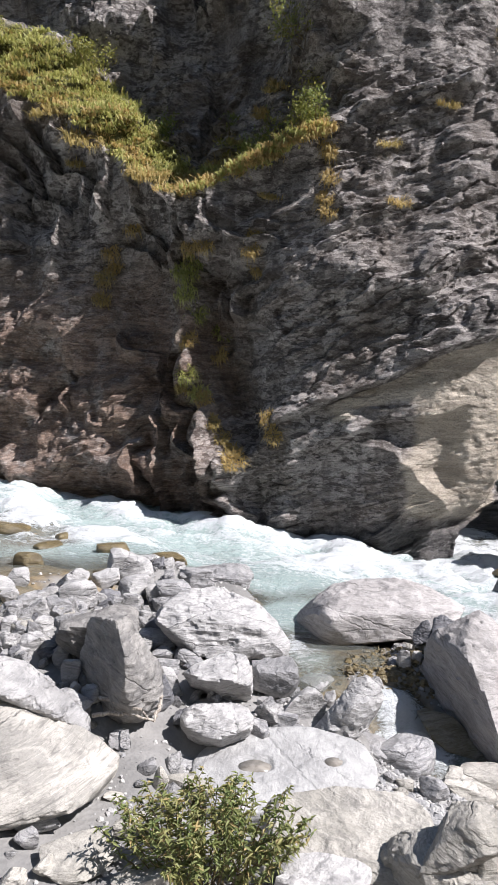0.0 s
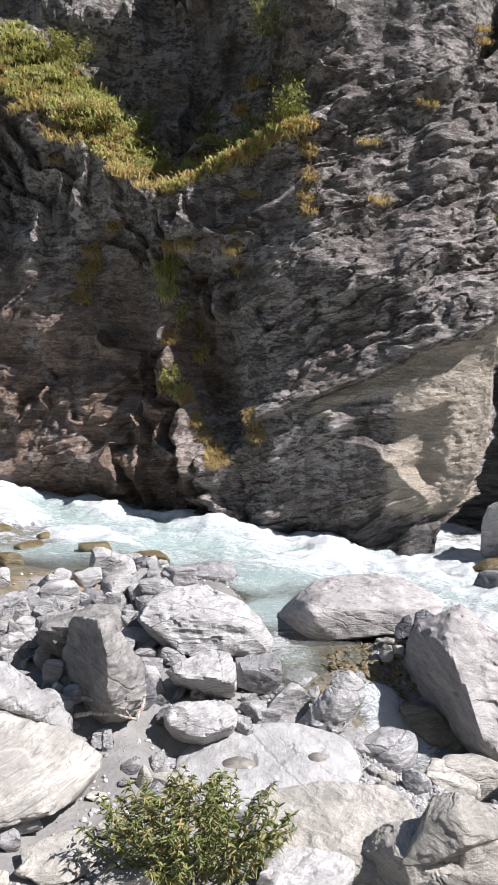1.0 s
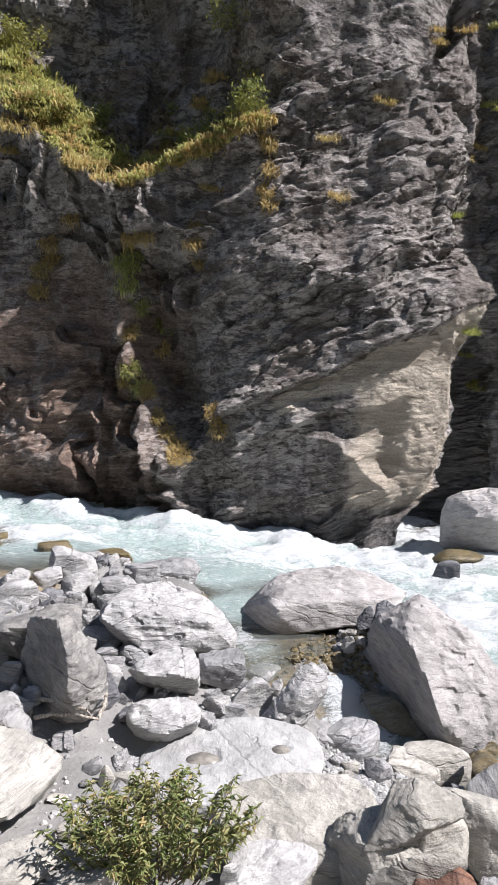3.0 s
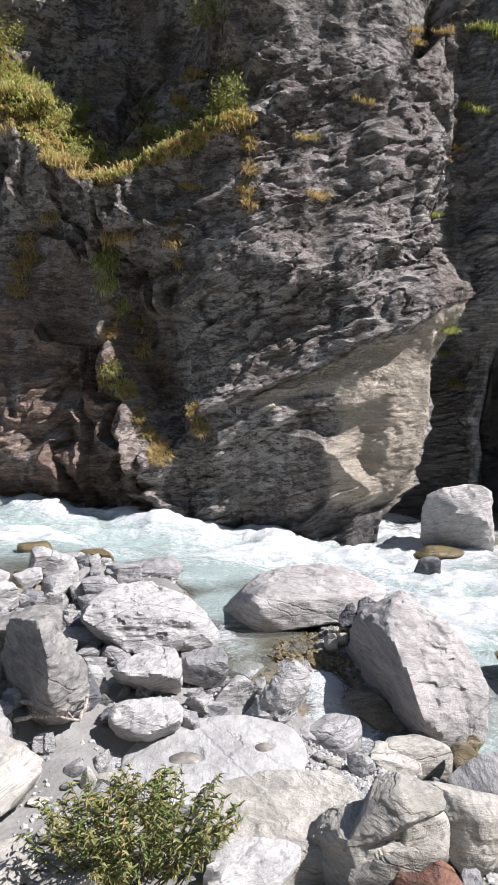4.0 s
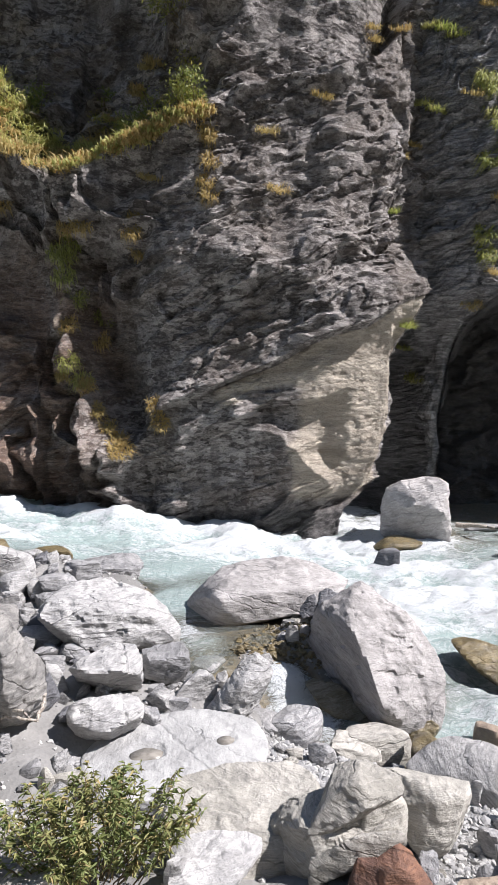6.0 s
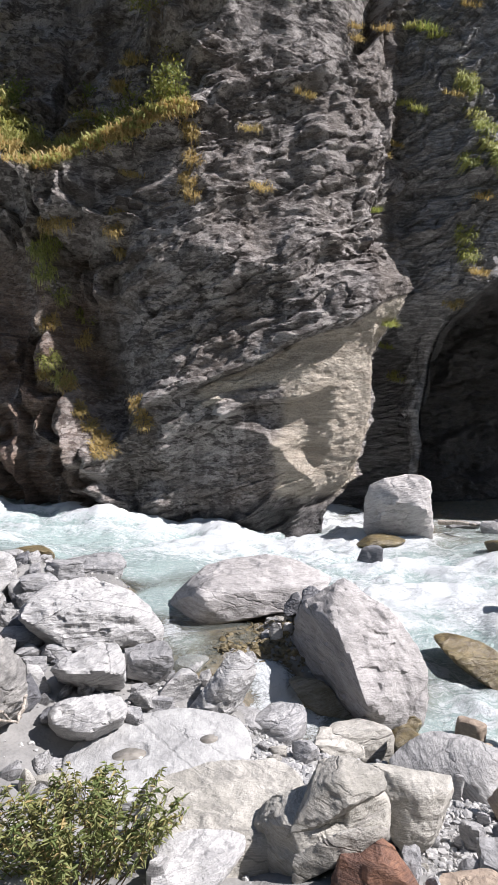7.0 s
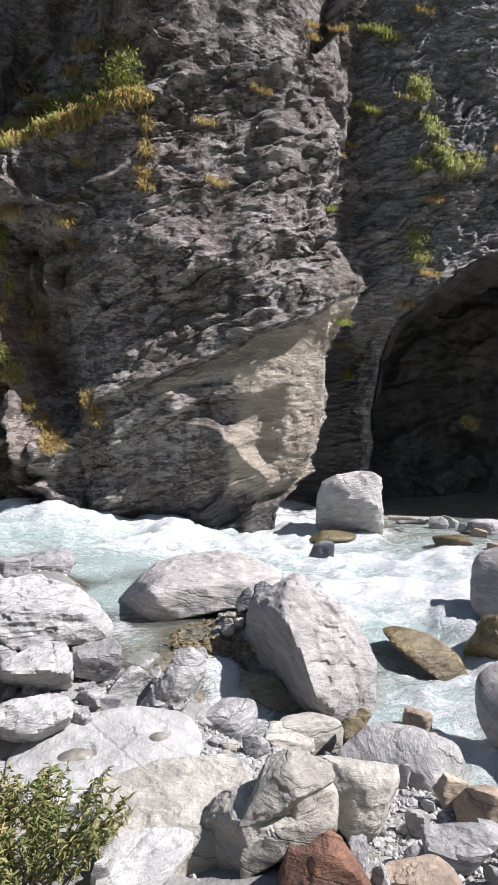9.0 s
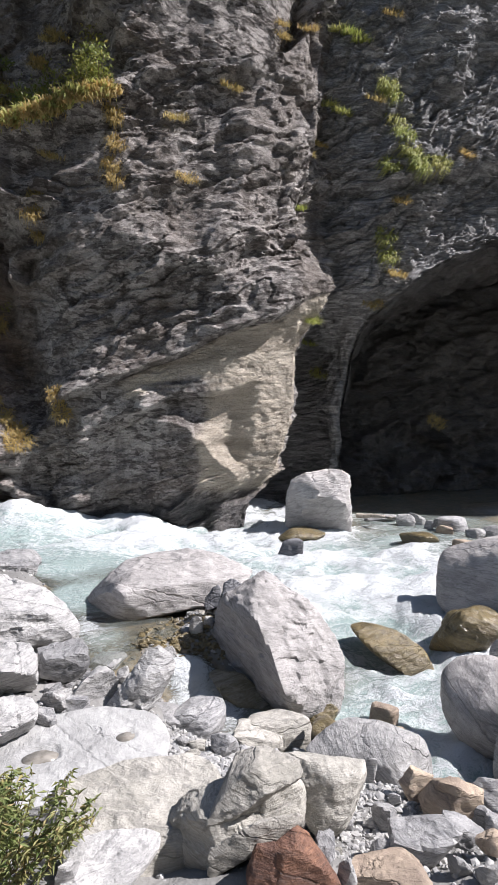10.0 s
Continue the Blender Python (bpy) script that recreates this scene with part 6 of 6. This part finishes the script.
def foreground_bush(at, width, height):
    """The leafy bush on the near bank: arching stems with narrow pointed leaves."""
    r = np.random.RandomState(9)
    base = new("bush")
    base.location = at
    for k in range(88):
        a = r.uniform(0, 6.283)
        reach = 0.5 * width * math.sqrt(r.rand())
        tip = np.array([math.cos(a) * reach, 0.6 * math.sin(a) * reach, height * (1.0 - 0.38 * (reach / (0.5 * width)) ** 2) * r.uniform(0.78, 1.12)])
        root = tip * (0.35, 0.35, 0) + r.normal(size=3) * (0.05, 0.05, 0)
        pts, rad = bent(root, tip, (0.06 * math.cos(a), 0.06 * math.sin(a), 0.05), 9, 0.007, 0.002, 500 + k)
        v, f = tube(pts, rad, 4)
        stem = new("stem", raw_mesh("stem", v, f, STEM))
        stem.parent = base
        lv, lf = [], []
        for j in range(44):
            t = r.uniform(0.25, 1.0)
            c = np.array([np.interp(t * 8, np.arange(9), pts[:, q]) for q in range(3)])
            b = r.uniform(0, 6.283)
            way = np.array([math.cos(b), math.sin(b), r.uniform(-0.45, 0.6)])
            way /= np.linalg.norm(way)
            side = np.cross(way, (r.normal() * 0.4, r.normal() * 0.4, 1.0))
            side /= np.linalg.norm(side)
            up = np.cross(side, way)
            s, w = r.uniform(0.045, 0.095), r.uniform(0.007, 0.013)
            n = len(lv)
            lv += [c, c + way * s * 0.35 + side * w + up * 0.012, c + way * s * 0.35 - up * 0.004, c + way * s * 0.35 - side * w + up * 0.012, c + way * s - up * 0.02 * r.rand()]
            lf += [(n, n + 1, n + 2), (n, n + 2, n + 3), (n + 1, n + 4, n + 2), (n + 2, n + 4, n + 3)]
        leaves = new("leaves", raw_mesh("leaves", np.array(lv), np.array(lf), BUSH))
        leaves.parent = stem
    return tagged(base, "leafy green bush with narrow yellowing leaves", "bush")


foreground_bush((-0.33, 4.95, 0.12), 1.9, 0.85)

# the cliff's tufts and shrubs, along the cliff and up it
rng = np.random.RandomState(21)
SWARDS = [blades(900 + k, 60, 1.0, 0.85, 0.042) for k in range(30)]
for kind in ("green", "straw"):
    count = 1300
    s = np.where(np.arange(count) < 1100, rng.uniform(11.0, 24.3, count), rng.uniform(24.3, 26.9, count))
    low, high, u = ledge_height(s), grass_top(s), rng.rand(count)
    z = low - 0.1 + np.where(s < 24.3, u, 0.25 * u) * (high - low)
    ok = (rng.rand(count) < np.where(s < 22.3, 0.45 - 0.45 * u, 0.6)) == (kind == "straw")
    roots = cliff_point(s[ok], z[ok]) + (0, 0.04, 0)
    allv, allf, n = [], [], 0
    for k, root in enumerate(roots):
        v, f = SWARDS[k % 30]
        turn = np.array((pose(0, 0, 0, 30 + rng.uniform(-22, 22), rng.uniform(-25, 25)) @ pose(0, 0, 0, 0, 0, rng.uniform(0, 360))).to_3x3())
        allv.append(v @ turn.T * rng.uniform(0.22, 0.68) + root)
        allf.append(f + n)
        n += len(v)
    me = raw_mesh("ledge_grass", np.concatenate(allv), np.concatenate(allf), GRASS if kind == "green" else STRAW)
    tagged(new("ledge_grass", me), {"green": "yellow-green grass thick on a cliff ledge", "straw": "dry straw-coloured grass along a cliff ledge"}[kind], "grass", kind="stuff")
tuft("straw", 22.11, 13.57, 1.05, 1)
tuft("straw", 22.76, 14.13, 1.06, 2)
tuft("straw", 23.51, 13.99, 1.05, 3)
tuft("straw", 23.14, 13.05, 1.02, 4)
tuft("straw", 23.98, 13.71, 1.04, 5)
tuft("straw", 17.95, 14.89, 1.12, 6)
tuft("straw", 16.22, 16.40, 1.11, 7)
tuft("straw", 20.75, 13.14, 1.06, 8)
tuft("straw", 22.34, 12.58, 0.63, 9)
tuft("straw", 21.69, 12.67, 0.63, 10)
tuft("straw", 17.25, 14.46, 0.67, 11)
tuft("straw", 23.18, 15.22, 0.61, 12)
tuft("straw", 24.87, 16.64, 0.60, 13)
tuft("straw", 24.40, 16.12, 0.60, 14)
tuft("straw", 24.35, 16.02, 0.61, 15)
tuft("straw", 28.37, 13.57, 0.57, 16)
tuft("straw", 29.77, 14.89, 0.58, 17)
tuft("straw", 25.24, 12.25, 0.64, 18)
tuft("straw", 28.84, 11.49, 0.57, 19)
tuft("straw", 26.55, 14.04, 0.59, 20)
tuft("straw", 22.20, 5.35, 0.62, 21)
tuft("straw", 24.63, 2.76, 0.65, 22)
tuft("straw", 31.36, 17.82, 0.62, 23)
tuft("straw", 25.05, 16.82, 0.60, 24)
tuft("hang", 26.78, 13.71, 0.56, 25)
tuft("hang", 26.87, 13.43, 0.57, 26)
tuft("hang", 26.97, 12.48, 0.57, 27)
tuft("hang", 26.87, 11.82, 0.57, 28)
tuft("hang", 27.06, 11.30, 0.57, 29)
tuft("hang", 24.87, 10.78, 0.62, 30)
tuft("hang", 24.82, 10.26, 0.62, 31)
tuft("hang", 24.96, 9.65, 0.61, 32)
tuft("hang", 18.61, 10.92, 0.65, 33)
tuft("hang", 18.61, 10.36, 0.65, 34)
tuft("hang", 18.37, 9.84, 0.65, 35)
tuft("hang", 18.32, 8.99, 0.65, 36)
tuft("hang", 19.59, 11.82, 0.62, 37)
tuft("hang", 22.53, 10.55, 0.62, 38)
tuft("hang", 23.14, 10.59, 0.63, 39)
tuft("hang", 22.30, 7.24, 0.65, 40)
tuft("hang", 23.00, 6.77, 0.64, 41)
tuft("hang", 23.46, 4.17, 0.58, 42)
tuft("hang", 23.79, 3.61, 0.58, 43)
tuft("hang", 24.21, 3.13, 0.58, 44)
tuft("hang", 24.44, 2.85, 0.60, 45)
tuft("hang", 25.66, 3.70, 0.58, 46)
tuft("hang", 25.52, 4.27, 0.59, 47)
tuft("hang", 23.04, 5.02, 0.61, 48)
tuft("moss", 21.88, 9.89, 0.70, 49)
tuft("moss", 22.16, 9.65, 0.70, 50)
tuft("moss", 22.25, 8.94, 0.71, 51)
tuft("moss", 22.39, 8.28, 0.73, 52)
tuft("moss", 22.90, 7.67, 0.70, 53)
tuft("moss", 22.44, 5.92, 0.70, 54)
tuft("moss", 22.86, 5.21, 0.68, 55)
tuft("moss", 22.30, 10.36, 0.69, 56)
tuft("green", 35.42, 16.40, 0.56, 57)
tuft("green", 39.77, 15.55, 0.57, 58)
tuft("green", 40.19, 15.13, 0.57, 59)
tuft("green", 37.95, 6.77, 0.61, 60)
tuft("green", 33.32, 7.05, 0.52, 61)
tuft("green", 38.13, 5.40, 0.62, 62)
tuft("green", 33.04, 11.30, 0.49, 63)
tuft("green", 40.47, 17.86, 0.56, 64)
tuft("green", 40.05, 18.24, 0.57, 65)
tuft("green", 40.80, 17.63, 0.56, 66)
tuft("straw", 39.44, 14.09, 0.57, 67)
tuft("straw", 44.95, 13.85, 0.57, 68)
tuft("straw", 42.43, 11.92, 0.57, 69)
tuft("straw", 41.54, 8.09, 0.60, 70)
tuft("straw", 42.38, 9.18, 0.59, 71)
tuft("straw", 41.31, 15.50, 0.56, 72)
tuft("straw", 31.27, 18.05, 0.53, 73)
tuft("straw", 45.75, 3.23, 0.62, 74)
tuft("straw", 33.23, 13.43, 0.52, 75)
tuft("straw", 43.09, 19.61, 0.56, 76)
tuft("straw", 41.87, 18.62, 0.55, 77)
tuft("straw", 33.18, 18.10, 0.52, 78)
tuft("moss", 41.73, 16.07, 0.74, 79)
tuft("moss", 41.82, 15.83, 0.76, 80)
tuft("moss", 42.15, 15.03, 0.79, 81)
tuft("moss", 42.38, 14.32, 0.78, 82)
tuft("moss", 42.57, 13.66, 0.77, 83)
tuft("moss", 42.90, 13.33, 0.77, 84)
tuft("moss", 41.87, 13.10, 0.76, 85)
tuft("moss", 41.82, 10.64, 0.78, 86)
tuft("moss", 41.96, 9.93, 0.78, 87)
tuft("moss", 43.74, 13.28, 0.76, 88)
tuft("moss", 42.90, 13.00, 0.78, 89)
shrub(17.02, 19.00, 1.84, 600)
shrub(24.82, 13.95, 1.95, 601)
shrub(25.33, 14.32, 1.84, 602)
shrub(24.49, 13.76, 1.38, 603)
shrub(26.17, 14.13, 1.38, 604)
shrub(26.55, 14.18, 1.26, 605)
shrub(25.52, 16.12, 1.95, 606)
shrub(26.03, 17.39, 2.30, 607)
shrub(26.03, 17.72, 1.84, 608)
shrub(22.76, 15.69, 1.26, 609)
shrub(20.80, 15.46, 1.49, 610)
shrub(16.97, 19.04, 1.61, 611)
shrub(23.00, 14.37, 1.15, 612)
